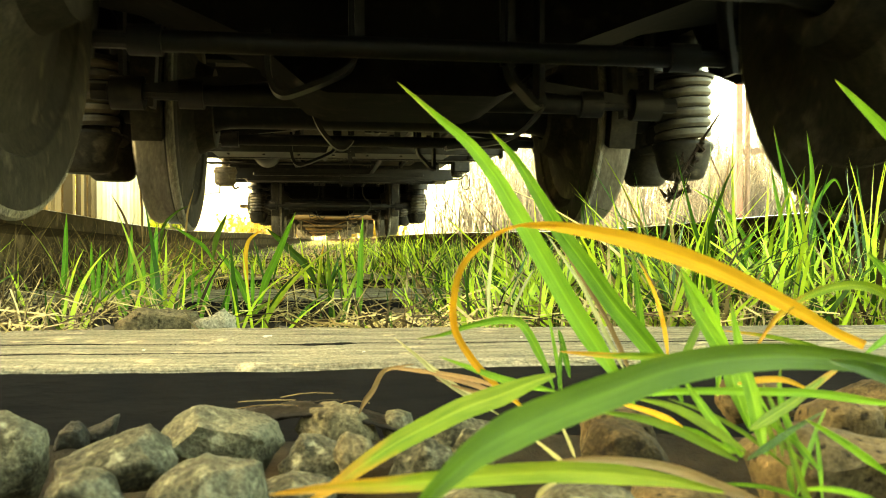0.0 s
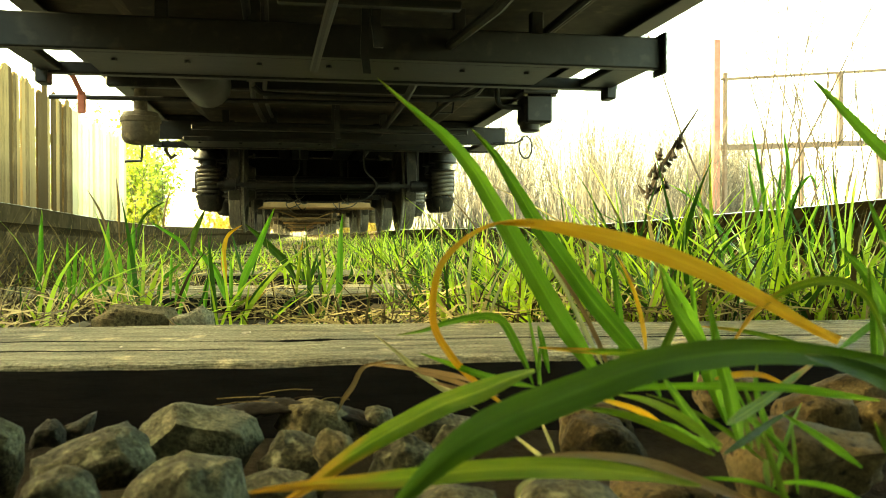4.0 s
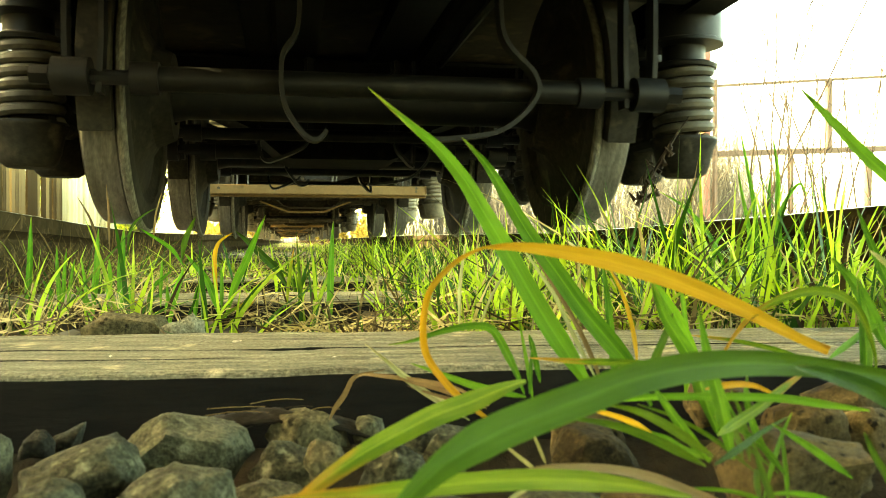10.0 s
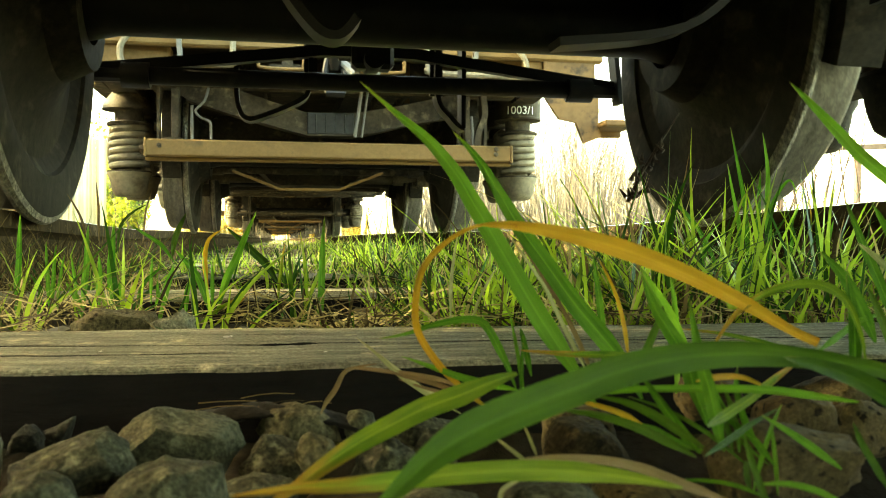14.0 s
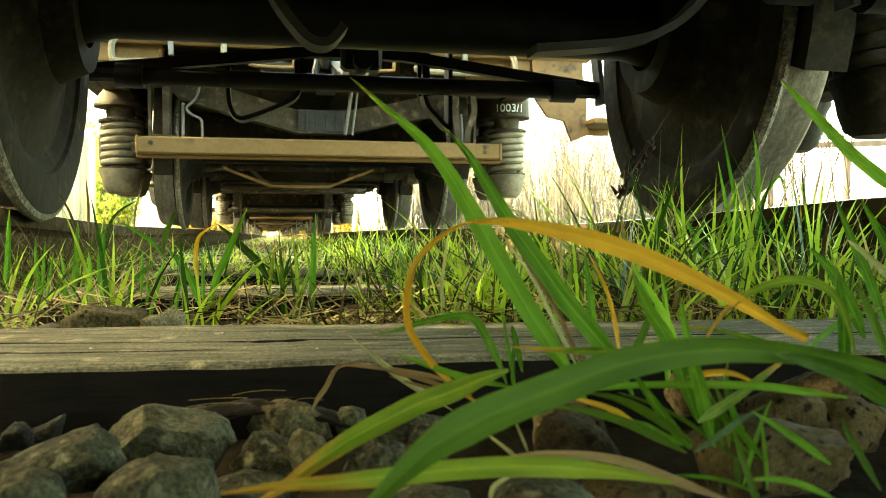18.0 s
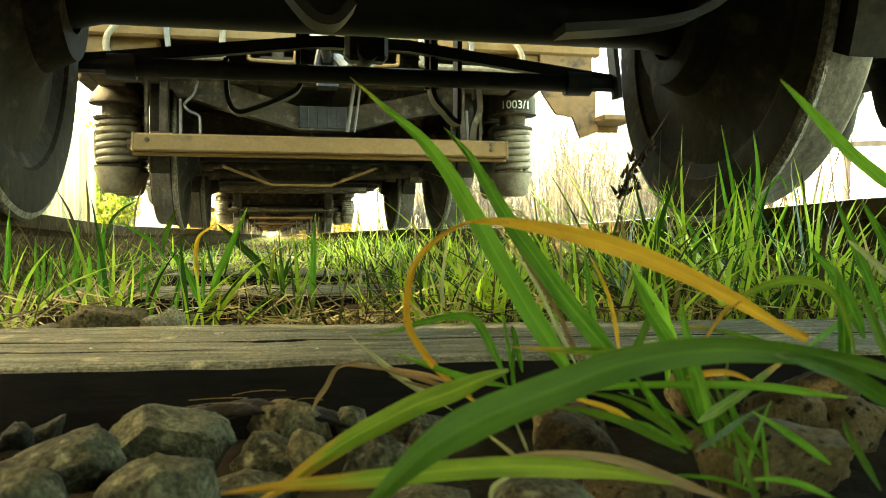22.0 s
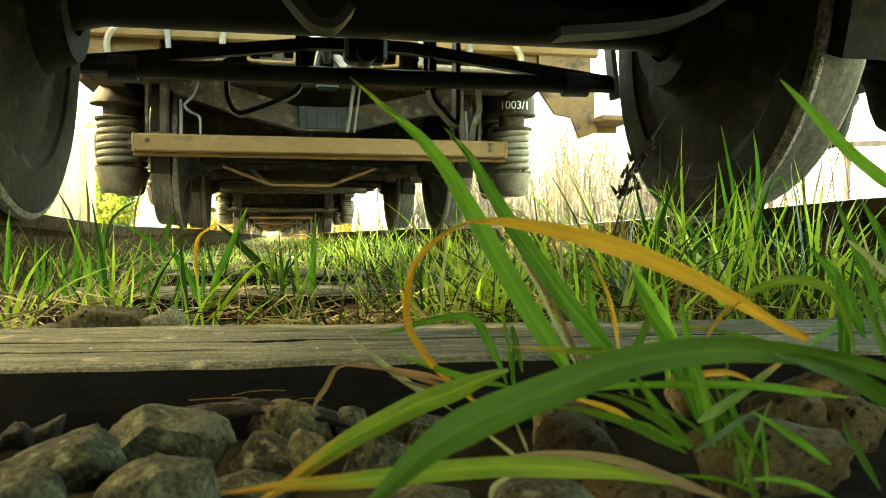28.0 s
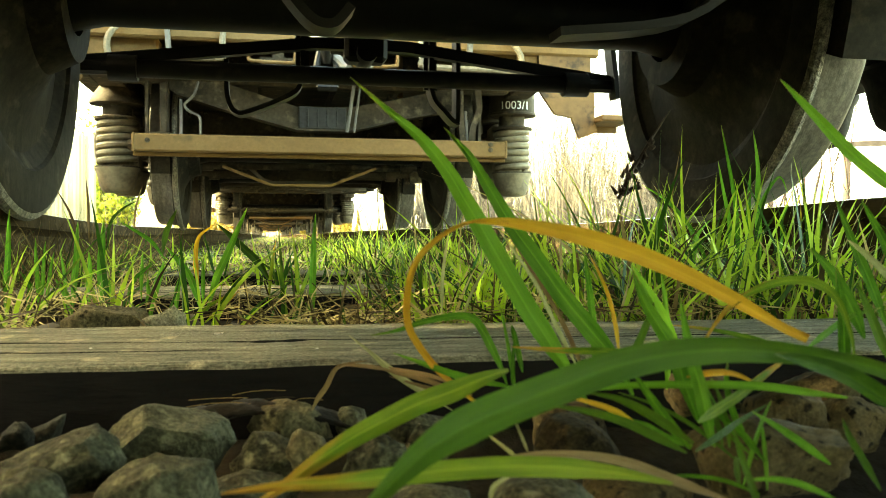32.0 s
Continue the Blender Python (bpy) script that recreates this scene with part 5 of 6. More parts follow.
    # strands added for the light fold lines on the scrap before the first sleeper
    for _ in range(5):
        x, y, L = r.uniform(-0.305, -0.225), r.uniform(0.452, 0.468), r.uniform(0.012, 0.035)
        a, z, lift = r.gauss(0, 0.12), r.uniform(0.1465, 0.1500), r.uniform(0, 0.002)
        k = len(dead.v)
        for u in (0, 0.33, 0.66, 1):
            c = Vector((x + L * u, y + math.sin(a) * L * u, z + math.sin(math.pi * u) * lift + math.sin(a) * 0.1 * L * u))
            dead.v += [tuple(c - Vector((0, 0.00015, 0.00015))), tuple(c + Vector((0, 0.00015, 0.00015)))]
        dead.f += [(k + 2 * i, k + 2 * i + 1, k + 2 * i + 3, k + 2 * i + 2) for i in range(3)]
    tagged(part("dead_grass", dead, BLADE_DEAD, sharp=180), "dead brown grass stalks among the green", "dead grass", kind="stuff")
    tagged(part("grass", green, BLADE, sharp=180), "dense fresh green grass between the rails", "grass", kind="stuff")
    tagged(part("dry_grass", straw, STRAW, sharp=180), "matted dry straw and withered blades", "dry grass", kind="stuff")


grass()


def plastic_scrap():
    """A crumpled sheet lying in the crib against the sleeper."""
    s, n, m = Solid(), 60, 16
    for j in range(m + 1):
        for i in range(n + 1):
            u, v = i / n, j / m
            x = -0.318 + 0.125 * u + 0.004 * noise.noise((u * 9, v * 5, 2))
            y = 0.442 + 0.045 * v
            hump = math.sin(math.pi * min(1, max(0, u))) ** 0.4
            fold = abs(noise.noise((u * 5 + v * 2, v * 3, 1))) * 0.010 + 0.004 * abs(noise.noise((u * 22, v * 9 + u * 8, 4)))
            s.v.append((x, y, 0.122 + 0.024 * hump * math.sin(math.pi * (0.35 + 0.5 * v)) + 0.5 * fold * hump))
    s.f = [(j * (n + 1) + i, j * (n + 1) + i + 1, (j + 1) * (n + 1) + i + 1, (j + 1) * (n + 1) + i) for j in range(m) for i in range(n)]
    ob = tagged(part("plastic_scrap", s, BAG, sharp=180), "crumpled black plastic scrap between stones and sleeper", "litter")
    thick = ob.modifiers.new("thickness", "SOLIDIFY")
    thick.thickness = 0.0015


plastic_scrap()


def wood_chips():
    """Small pale flakes lying on the first sleeper."""
    r = random.Random(31)
    for px, py, d, size in ((384, 591, 0.654, 0.0055), (392, 589, 0.658, 0.0035), (160, 612, 0.585, 0.003), (560, 622, 0.555, 0.003), (840, 598, 0.62, 0.0035)):
        c = at_depth(px, py, d)
        flake = pebble(r, size, px, 0.35, 1)
        tagged(part("wood_chip", flake, CHIP, at=pose(c.x, c.y, TIE_TOP + 0.002, 0, 0, r.uniform(0, 180))), "tiny pale wood chip on the sleeper", "wood chip", "wood chips")


wood_chips()


def long_blade(name, points, width, mat, parent, label="", tip=0.0, stem=0.0):
    """A broad blade through a few places, folded along its midrib; width in metres at its widest."""
    pts = [Vector(p) for p in points]
    fine = []
    for i in range(len(pts) - 1):
        p0, p1, p2, p3 = pts[max(i - 1, 0)], pts[i], pts[i + 1], pts[min(i + 2, len(pts) - 1)]
        for k in range(8):
            u = k / 8
            fine.append(0.5 * ((2 * p1) + (p2 - p0) * u + (2 * p0 - 5 * p1 + 4 * p2 - p3) * u * u + (3 * p1 - p0 - 3 * p2 + p3) * u ** 3))
    fine.append(pts[-1])
    s, n = Solid(), len(fine) - 1
    for i, p in enumerate(fine):
        d = (fine[min(i + 1, n)] - fine[max(i - 1, 0)]).normalized()
        view = (p - Vector(EYE)).normalized()
        across = d.cross(view).normalized()
        u = i / n
        w = width / 2 * min(1.0, 0.14 + (2.2 if stem else 3.6) * max(0.0, u - stem)) * max(tip, (1 - u ** 3.6)) + 0.0001
        fold = view * width * 0.16
        for k in range(13):
            side = (k - 6) / 6
            rib = view * width * (0.016 if k % 2 else 0.0) * (1 if k != 6 else 0)
            s.v.append(tuple(p + across * w * side - fold * abs(side) ** 1.3 * (1.0 + 0.25 * side) + rib))
    for i in range(n):
        s.f += [(i * 13 + j, i * 13 + j + 1, i * 13 + 14 + j, i * 13 + 13 + j) for j in range(12)]
    ob = part(name, s, mat, parent, label, sharp=180)
    uv = ob.data.uv_layers.new(name="blade")
    for loop in ob.data.loops:
        uv.data[loop.index].uv = (loop.vertex_index % 13 / 12, loop.vertex_index // 13 / n)
    return ob


def near_tuft():
    tuft = tagged(empty("grass_tuft"), "broad green and orange withered grass blades on the ballast", "grass tuft")
    g, y, o, dk, s, n = BLADE_NEAR, BLADE_YELLOW, BLADE_ORANGE, BLADE_SHADED, BLADE_PALE, BLADE_BROWN
    labels = {g: "", dk: "broad green blade with shade in its colour", y: "yellowing blade", o: "withered orange blade", s: "pale dry blade", n: "brown withered blade"}

    def blade(m, width, *places, stem=0.0, tip=0.0):
        return long_blade("grass_blade", places, width, m, tuft, labels[m], stem=stem, tip=tip)
    blade(g, 0.00949, (-0.1042, 0.3600, 0.1593), (-0.1132, 0.3650, 0.1760), (-0.1182, 0.3700, 0.1852), (-0.1289, 0.3750, 0.2032), (-0.1383, 0.3800, 0.2213), (-0.1479, 0.3850, 0.2398), (-0.1549, 0.3900, 0.2531), (-0.1620, 0.3950, 0.2667), (-0.1734, 0.4000, 0.2818), (-0.1876, 0.4050, 0.2947), (-0.2061, 0.4100, 0.3115))
    blade(g, 0.00980, (-0.0644, 0.4000, 0.1543), (-0.0717, 0.4044, 0.1711), (-0.0822, 0.4088, 0.1852), (-0.0959, 0.4131, 0.2025), (-0.1097, 0.4175, 0.2228), (-0.1220, 0.4219, 0.2408), (-0.1314, 0.4263, 0.2579), (-0.1425, 0.4306, 0.2771), (-0.1551, 0.4350, 0.2920))
    curl = blade(o, 0.00300, (-0.1490, 0.3700, 0.1566), (-0.1579, 0.3656, 0.1634), (-0.1716, 0.3613, 0.1754), (-0.1804, 0.3569, 0.1856), (-0.1870, 0.3525, 0.1964), (-0.1887, 0.3481, 0.2075), (-0.1875, 0.3438, 0.2194), (-0.1840, 0.3394, 0.2276), (-0.1746, 0.3350, 0.2364), (-0.1639, 0.3306, 0.2409), (-0.1511, 0.3262, 0.2404), tip=0.35)
    arch = blade(o, 0.00790, (-0.1639, 0.3306, 0.2409), (-0.1511, 0.3262, 0.2404), (-0.1289, 0.3219, 0.2364), (-0.1067, 0.3175, 0.2300), (-0.0844, 0.3131, 0.2210), (-0.0621, 0.3087, 0.2096), (-0.0447, 0.3044, 0.1991), (-0.0351, 0.3000, 0.1941), stem=0.001, tip=0.45)
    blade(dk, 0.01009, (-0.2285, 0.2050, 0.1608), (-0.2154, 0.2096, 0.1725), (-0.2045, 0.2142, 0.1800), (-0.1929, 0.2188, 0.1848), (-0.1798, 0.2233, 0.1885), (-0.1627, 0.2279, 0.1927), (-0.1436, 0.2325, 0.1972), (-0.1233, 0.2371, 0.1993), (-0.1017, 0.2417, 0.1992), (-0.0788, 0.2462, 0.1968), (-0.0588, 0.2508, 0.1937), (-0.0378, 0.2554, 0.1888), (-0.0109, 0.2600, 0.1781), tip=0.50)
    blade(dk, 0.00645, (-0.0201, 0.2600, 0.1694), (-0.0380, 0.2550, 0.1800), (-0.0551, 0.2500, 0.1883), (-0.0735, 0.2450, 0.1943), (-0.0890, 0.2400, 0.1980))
    blade(y, 0.00783, (-0.1528, 0.3200, 0.1824), (-0.1639, 0.3125, 0.1811), (-0.1788, 0.3050, 0.1776), (-0.1928, 0.2975, 0.1750), (-0.2060, 0.2900, 0.1711), (-0.2184, 0.2825, 0.1671), (-0.2301, 0.2750, 0.1621), (-0.2409, 0.2675, 0.1568), (-0.2511, 0.2600, 0.1532), tip=0.20)
    blade(y, 0.00632, (-0.1108, 0.2650, 0.1509), (-0.1315, 0.2600, 0.1569), (-0.1528, 0.2550, 0.1613), (-0.1729, 0.2500, 0.1641), (-0.1918, 0.2450, 0.1655), (-0.2095, 0.2400, 0.1661), (-0.2260, 0.2350, 0.1668), (-0.2415, 0.2300, 0.1681), (-0.2574, 0.2250, 0.1684))
    blade(n, 0.00342, (-0.0809, 0.2800, 0.1388), (-0.0949, 0.2750, 0.1447), (-0.1104, 0.2700, 0.1516), (-0.1252, 0.2650, 0.1583), (-0.1413, 0.2600, 0.1631), (-0.1604, 0.2550, 0.1662), (-0.1765, 0.2500, 0.1668))
    blade(s, 0.00190, (-0.1581, 0.4000, 0.1507), (-0.1744, 0.4025, 0.1604), (-0.1878, 0.4050, 0.1698), (-0.1984, 0.4075, 0.1799), (-0.2077, 0.4100, 0.1875))
    blade(s, 0.00146, (-0.1588, 0.4100, 0.1543), (-0.1739, 0.4133, 0.1610), (-0.1875, 0.4167, 0.1713), (-0.2040, 0.4200, 0.1845))
    blade(s, 0.00148, (-0.1551, 0.3000, 0.1531), (-0.1565, 0.3150, 0.1537), (-0.1589, 0.3300, 0.1552))
    blade(s, 0.00113, (-0.1480, 0.3100, 0.1524), (-0.1477, 0.3200, 0.1566), (-0.1480, 0.3300, 0.1616))
    blade(n, 0.00255, (-0.2233, 0.4400, 0.1450), (-0.2205, 0.4380, 0.1514), (-0.2161, 0.4360, 0.1580), (-0.2122, 0.4340, 0.1663), (-0.2072, 0.4320, 0.1694), (-0.1958, 0.4300, 0.1716))
    blade(n, 0.00214, (-0.1603, 0.3800, 0.1658), (-0.1685, 0.3900, 0.1686), (-0.1803, 0.4000, 0.1701), (-0.1954, 0.4100, 0.1712), (-0.2076, 0.4200, 0.1712), (-0.2113, 0.4300, 0.1678))
    blade(n, 0.00229, (-0.1553, 0.3700, 0.1633), (-0.1625, 0.3800, 0.1643), (-0.1739, 0.3900, 0.1677), (-0.1857, 0.4000, 0.1697), (-0.1954, 0.4100, 0.1723))
    blade(n, 0.00183, (-0.1568, 0.3700, 0.1623), (-0.1644, 0.3833, 0.1627), (-0.1740, 0.3967, 0.1636), (-0.1871, 0.4100, 0.1665))
    blade(g, 0.00312, (-0.1470, 0.3400, 0.1723), (-0.1573, 0.3475, 0.1737), (-0.1679, 0.3550, 0.1758), (-0.1789, 0.3625, 0.1794), (-0.1914, 0.3700, 0.1834))
    blade(g, 0.00394, (-0.1363, 0.3800, 0.1660), (-0.1388, 0.3837, 0.1747), (-0.1422, 0.3875, 0.1831), (-0.1463, 0.3912, 0.1919), (-0.1503, 0.3950, 0.1960), (-0.1584, 0.3987, 0.1963), (-0.1716, 0.4025, 0.1935), (-0.1848, 0.4062, 0.1890), (-0.1967, 0.4100, 0.1867))
    blade(g, 0.00192, (-0.1263, 0.4000, 0.1594), (-0.1267, 0.4067, 0.1724), (-0.1271, 0.4133, 0.1843), (-0.1282, 0.4200, 0.1981))
    blade(g, 0.00190, (-0.1280, 0.4000, 0.1622), (-0.1260, 0.4050, 0.1726), (-0.1239, 0.4100, 0.1832))
    blade(g, 0.00299, (-0.1164, 0.4200, 0.1643), (-0.1189, 0.4250, 0.1813), (-0.1196, 0.4300, 0.1882))
    blade(y, 0.00319, (-0.0907, 0.3100, 0.1853), (-0.1004, 0.3150, 0.1876), (-0.1151, 0.3200, 0.1887), (-0.1301, 0.3250, 0.1889), (-0.1487, 0.3300, 0.1901))
    blade(g, 0.00653, (-0.0772, 0.3100, 0.1612), (-0.0792, 0.3170, 0.1748), (-0.0799, 0.3240, 0.1865), (-0.0842, 0.3310, 0.1976), (-0.0878, 0.3380, 0.2079), (-0.0899, 0.3450, 0.2217))
    blade(g, 0.00506, (-0.0902, 0.2750, 0.1602), (-0.0896, 0.2800, 0.1682), (-0.0896, 0.2850, 0.1785), (-0.0902, 0.2900, 0.1882), (-0.0904, 0.2950, 0.1993), (-0.0904, 0.3000, 0.2118))
    blade(dk, 0.00344, (-0.0941, 0.3400, 0.1786), (-0.0879, 0.3433, 0.1873), (-0.0811, 0.3467, 0.1984), (-0.0769, 0.3500, 0.2056))
    blade(y, 0.00374, (-0.0988, 0.2700, 0.1701), (-0.0867, 0.2800, 0.1715), (-0.0706, 0.2900, 0.1752), (-0.0536, 0.3000, 0.1808), (-0.0363, 0.3100, 0.1860))
    blade(g, 0.00294, (-0.0323, 0.2800, 0.1743), (-0.0430, 0.2850, 0.1755), (-0.0612, 0.2900, 0.1779), (-0.0842, 0.2950, 0.1785), (-0.1095, 0.3000, 0.1783), (-0.1280, 0.3050, 0.1764), (-0.1422, 0.3100, 0.1743))
    blade(o, 0.00233, (-0.0874, 0.3000, 0.1806), (-0.0748, 0.3033, 0.1814), (-0.0631, 0.3067, 0.1800), (-0.0498, 0.3100, 0.1745))
    blade(o, 0.00211, (-0.1140, 0.2900, 0.1671), (-0.1189, 0.2967, 0.1699), (-0.1253, 0.3033, 0.1718), (-0.1330, 0.3100, 0.1731))
    blade(dk, 0.00326, (-0.1057, 0.2650, 0.1611), (-0.1141, 0.2712, 0.1658), (-0.1239, 0.2775, 0.1702), (-0.1340, 0.2838, 0.1727), (-0.1467, 0.2900, 0.1740))
    blade(dk, 0.00331, (-0.1030, 0.2650, 0.1642), (-0.1086, 0.2737, 0.1689), (-0.1152, 0.2825, 0.1734), (-0.1201, 0.2913, 0.1754), (-0.1277, 0.3000, 0.1762))
    blade(g, 0.00348, (-0.1042, 0.2650, 0.1623), (-0.1061, 0.2767, 0.1686), (-0.1081, 0.2883, 0.1761), (-0.1100, 0.3000, 0.1841))
    blade(g, 0.00249, (-0.1034, 0.2650, 0.1633), (-0.1072, 0.2767, 0.1636), (-0.1103, 0.2883, 0.1658), (-0.1186, 0.3000, 0.1666))
    blade(dk, 0.00228, (-0.1025, 0.2650, 0.1613), (-0.0883, 0.2733, 0.1645), (-0.0756, 0.2817, 0.1672), (-0.0588, 0.2900, 0.1711))
    blade(g, 0.00277, (-0.0466, 0.2700, 0.1526), (-0.0546, 0.2750, 0.1594), (-0.0605, 0.2800, 0.1641), (-0.0690, 0.2850, 0.1698))
    blade(y, 0.00397, (-0.0102, 0.3050, 0.1837), (-0.0109, 0.3056, 0.1929), (-0.0143, 0.3061, 0.2033), (-0.0192, 0.3067, 0.2115), (-0.0276, 0.3072, 0.2161), (-0.0375, 0.3078, 0.2171), (-0.0498, 0.3083, 0.2145), (-0.0620, 0.3089, 0.2083), (-0.0695, 0.3094, 0.2006), (-0.0761, 0.3100, 0.1906), stem=0.02, tip=0.25)
    blade(g, 0.00620, (0.0586, 0.3450, 0.2464), (0.0372, 0.3488, 0.2623), (0.0219, 0.3525, 0.2756), (0.0065, 0.3562, 0.2924), (-0.0089, 0.3600, 0.3090))
    blade(g, 0.00616, (0.0219, 0.3400, 0.1880), (0.0195, 0.3467, 0.2030), (0.0154, 0.3533, 0.2172), (0.0081, 0.3600, 0.2291), tip=0.30)
    blade(g, 0.00471, (0.0501, 0.3600, 0.1904), (0.0431, 0.3633, 0.2123), (0.0361, 0.3667, 0.2317), (0.0284, 0.3700, 0.2539))
    blade(g, 0.00434, (0.0594, 0.3600, 0.2068), (0.0568, 0.3667, 0.2260), (0.0540, 0.3733, 0.2401), (0.0510, 0.3800, 0.2531))
    blade(s, 0.00310, (0.0256, 0.3200, 0.2099), (0.0220, 0.3267, 0.2183), (0.0163, 0.3333, 0.2274), (0.0127, 0.3400, 0.2332))
    blade(g, 0.00488, (-0.0109, 0.3100, 0.1783), (-0.0062, 0.3167, 0.1914), (-0.0024, 0.3233, 0.2052), (-0.0004, 0.3300, 0.2221))
    blade(dk, 0.00432, (0.0271, 0.3300, 0.1789), (0.0242, 0.3333, 0.1900), (0.0209, 0.3367, 0.2025), (0.0173, 0.3400, 0.2139))
    blade(g, 0.00279, (-0.0140, 0.3300, 0.1863), (0.0005, 0.3367, 0.1919), (0.0170, 0.3433, 0.1981), (0.0387, 0.3500, 0.2011))
    blade(y, 0.00229, (0.0020, 0.3800, 0.1814), (-0.0095, 0.3867, 0.1843), (-0.0245, 0.3933, 0.1874), (-0.0428, 0.4000, 0.1894))
    blade(s, 0.00201, (-0.1053, 0.3700, 0.1744), (-0.1100, 0.3740, 0.1851), (-0.1152, 0.3780, 0.1974), (-0.1212, 0.3820, 0.2118), (-0.1297, 0.3860, 0.2259), (-0.1377, 0.3900, 0.2385))
    blade(o, 0.00214, (-0.0718, 0.4000, 0.1751), (-0.0728, 0.4033, 0.1914), (-0.0764, 0.4067, 0.2085), (-0.0837, 0.4100, 0.2252))
    blade(s, 0.00261, (-0.1181, 0.6200, 0.1742), (-0.1157, 0.6300, 0.1998), (-0.1114, 0.6400, 0.2210), (-0.1057, 0.6500, 0.2408))
    blade(s, 0.00250, (-0.0851, 0.7000, 0.1612), (-0.0757, 0.7067, 0.1831), (-0.0650, 0.7133, 0.1997), (-0.0572, 0.7200, 0.2092))
    blade(dk, 0.00216, (-0.0936, 0.2400, 0.1483), (-0.0945, 0.2433, 0.1555), (-0.0966, 0.2467, 0.1656), (-0.0966, 0.2500, 0.1721))
    blade(dk, 0.00239, (-0.0418, 0.2500, 0.1485), (-0.0469, 0.2533, 0.1594), (-0.0488, 0.2567, 0.1655), (-0.0496, 0.2600, 0.1717))
    blade(g, 0.00199, (-0.0702, 0.2350, 0.1520), (-0.0787, 0.2400, 0.1558), (-0.0855, 0.2450, 0.1566), (-0.0925, 0.2500, 0.1553))
    blade(s, 0.00148, (-0.1787, 0.2500, 0.1533), (-0.1775, 0.2517, 0.1571), (-0.1747, 0.2533, 0.1588), (-0.1711, 0.2550, 0.1593))
    blade(n, 0.00240, (-0.0762, 0.4300, 0.1522), (-0.0834, 0.4300, 0.1722), (-0.0930, 0.4300, 0.1922), (-0.1040, 0.4300, 0.2104), (-0.1150, 0.4300, 0.2269), (-0.1237, 0.4300, 0.2401))
    blade(g, 0.00756, (-0.0253, 0.4200, 0.1491), (-0.0307, 0.4240, 0.1762), (-0.0371, 0.4280, 0.1944), (-0.0442, 0.4320, 0.2081), (-0.0497, 0.4360, 0.2201))
    blade(g, 0.00440, (-0.0664, 0.4400, 0.1532), (-0.0679, 0.4430, 0.1779), (-0.0694, 0.4460, 0.2029), (-0.0720, 0.4490, 0.2287))
    blade(g, 0.00381, (-0.0259, 0.4400, 0.1486), (-0.0235, 0.4430, 0.1704), (-0.0238, 0.4460, 0.1958), (-0.0252, 0.4490, 0.2150))
    r = random.Random(4)
    for k in range(12):
        a, d0 = r.uniform(0.4, 2.7), r.uniform(0.268, 0.29)
        L, bow = r.uniform(0.016, 0.05), r.gauss(0, 0.008)
        x0, z0 = -0.0735 + r.gauss(0, 0.006), 0.152 + r.gauss(0, 0.004)
        pts = [(x0, d0, z0)] + [(x0 + math.cos(a) * L * u - math.sin(a) * bow * u * u, d0 + 0.03 * u, z0 + math.sin(a) * L * u * (1 - 0.25 * u) + math.cos(a) * bow * u * u) for u in (0.35, 0.7, 1.0)]
        blade(r.choice((g, dk, dk, y)), r.uniform(0.001, 0.0026), *pts)
    weed = tagged(empty("dead_weed"), "dark dead weed stalk with seed pods", "weed")
    stem = [at_depth(x, y, 1.25) for x, y in ((1095, 352), (1120, 300), (1150, 250), (1186, 195))]
    part("stem", Solid().tube(stem, [0.0035, 0.003, 0.0025, 0.001], 6), TWIG_DARK, weed)
    r = random.Random(9)
    for _ in range(26):
        pods = Solid()
        p = stem[0].lerp(stem[2], r.random()) + Vector((r.gauss(0, .008), r.gauss(0, .008), r.gauss(0, .006)))
        pods.tube([p, p + Vector((r.gauss(0, .008), r.gauss(0, .008), .013))], [0.0040, 0.0010], 6)
        part("seed_pod", pods, TWIG_DARK, weed)
    return curl, arch


SWAYING = near_tuft()


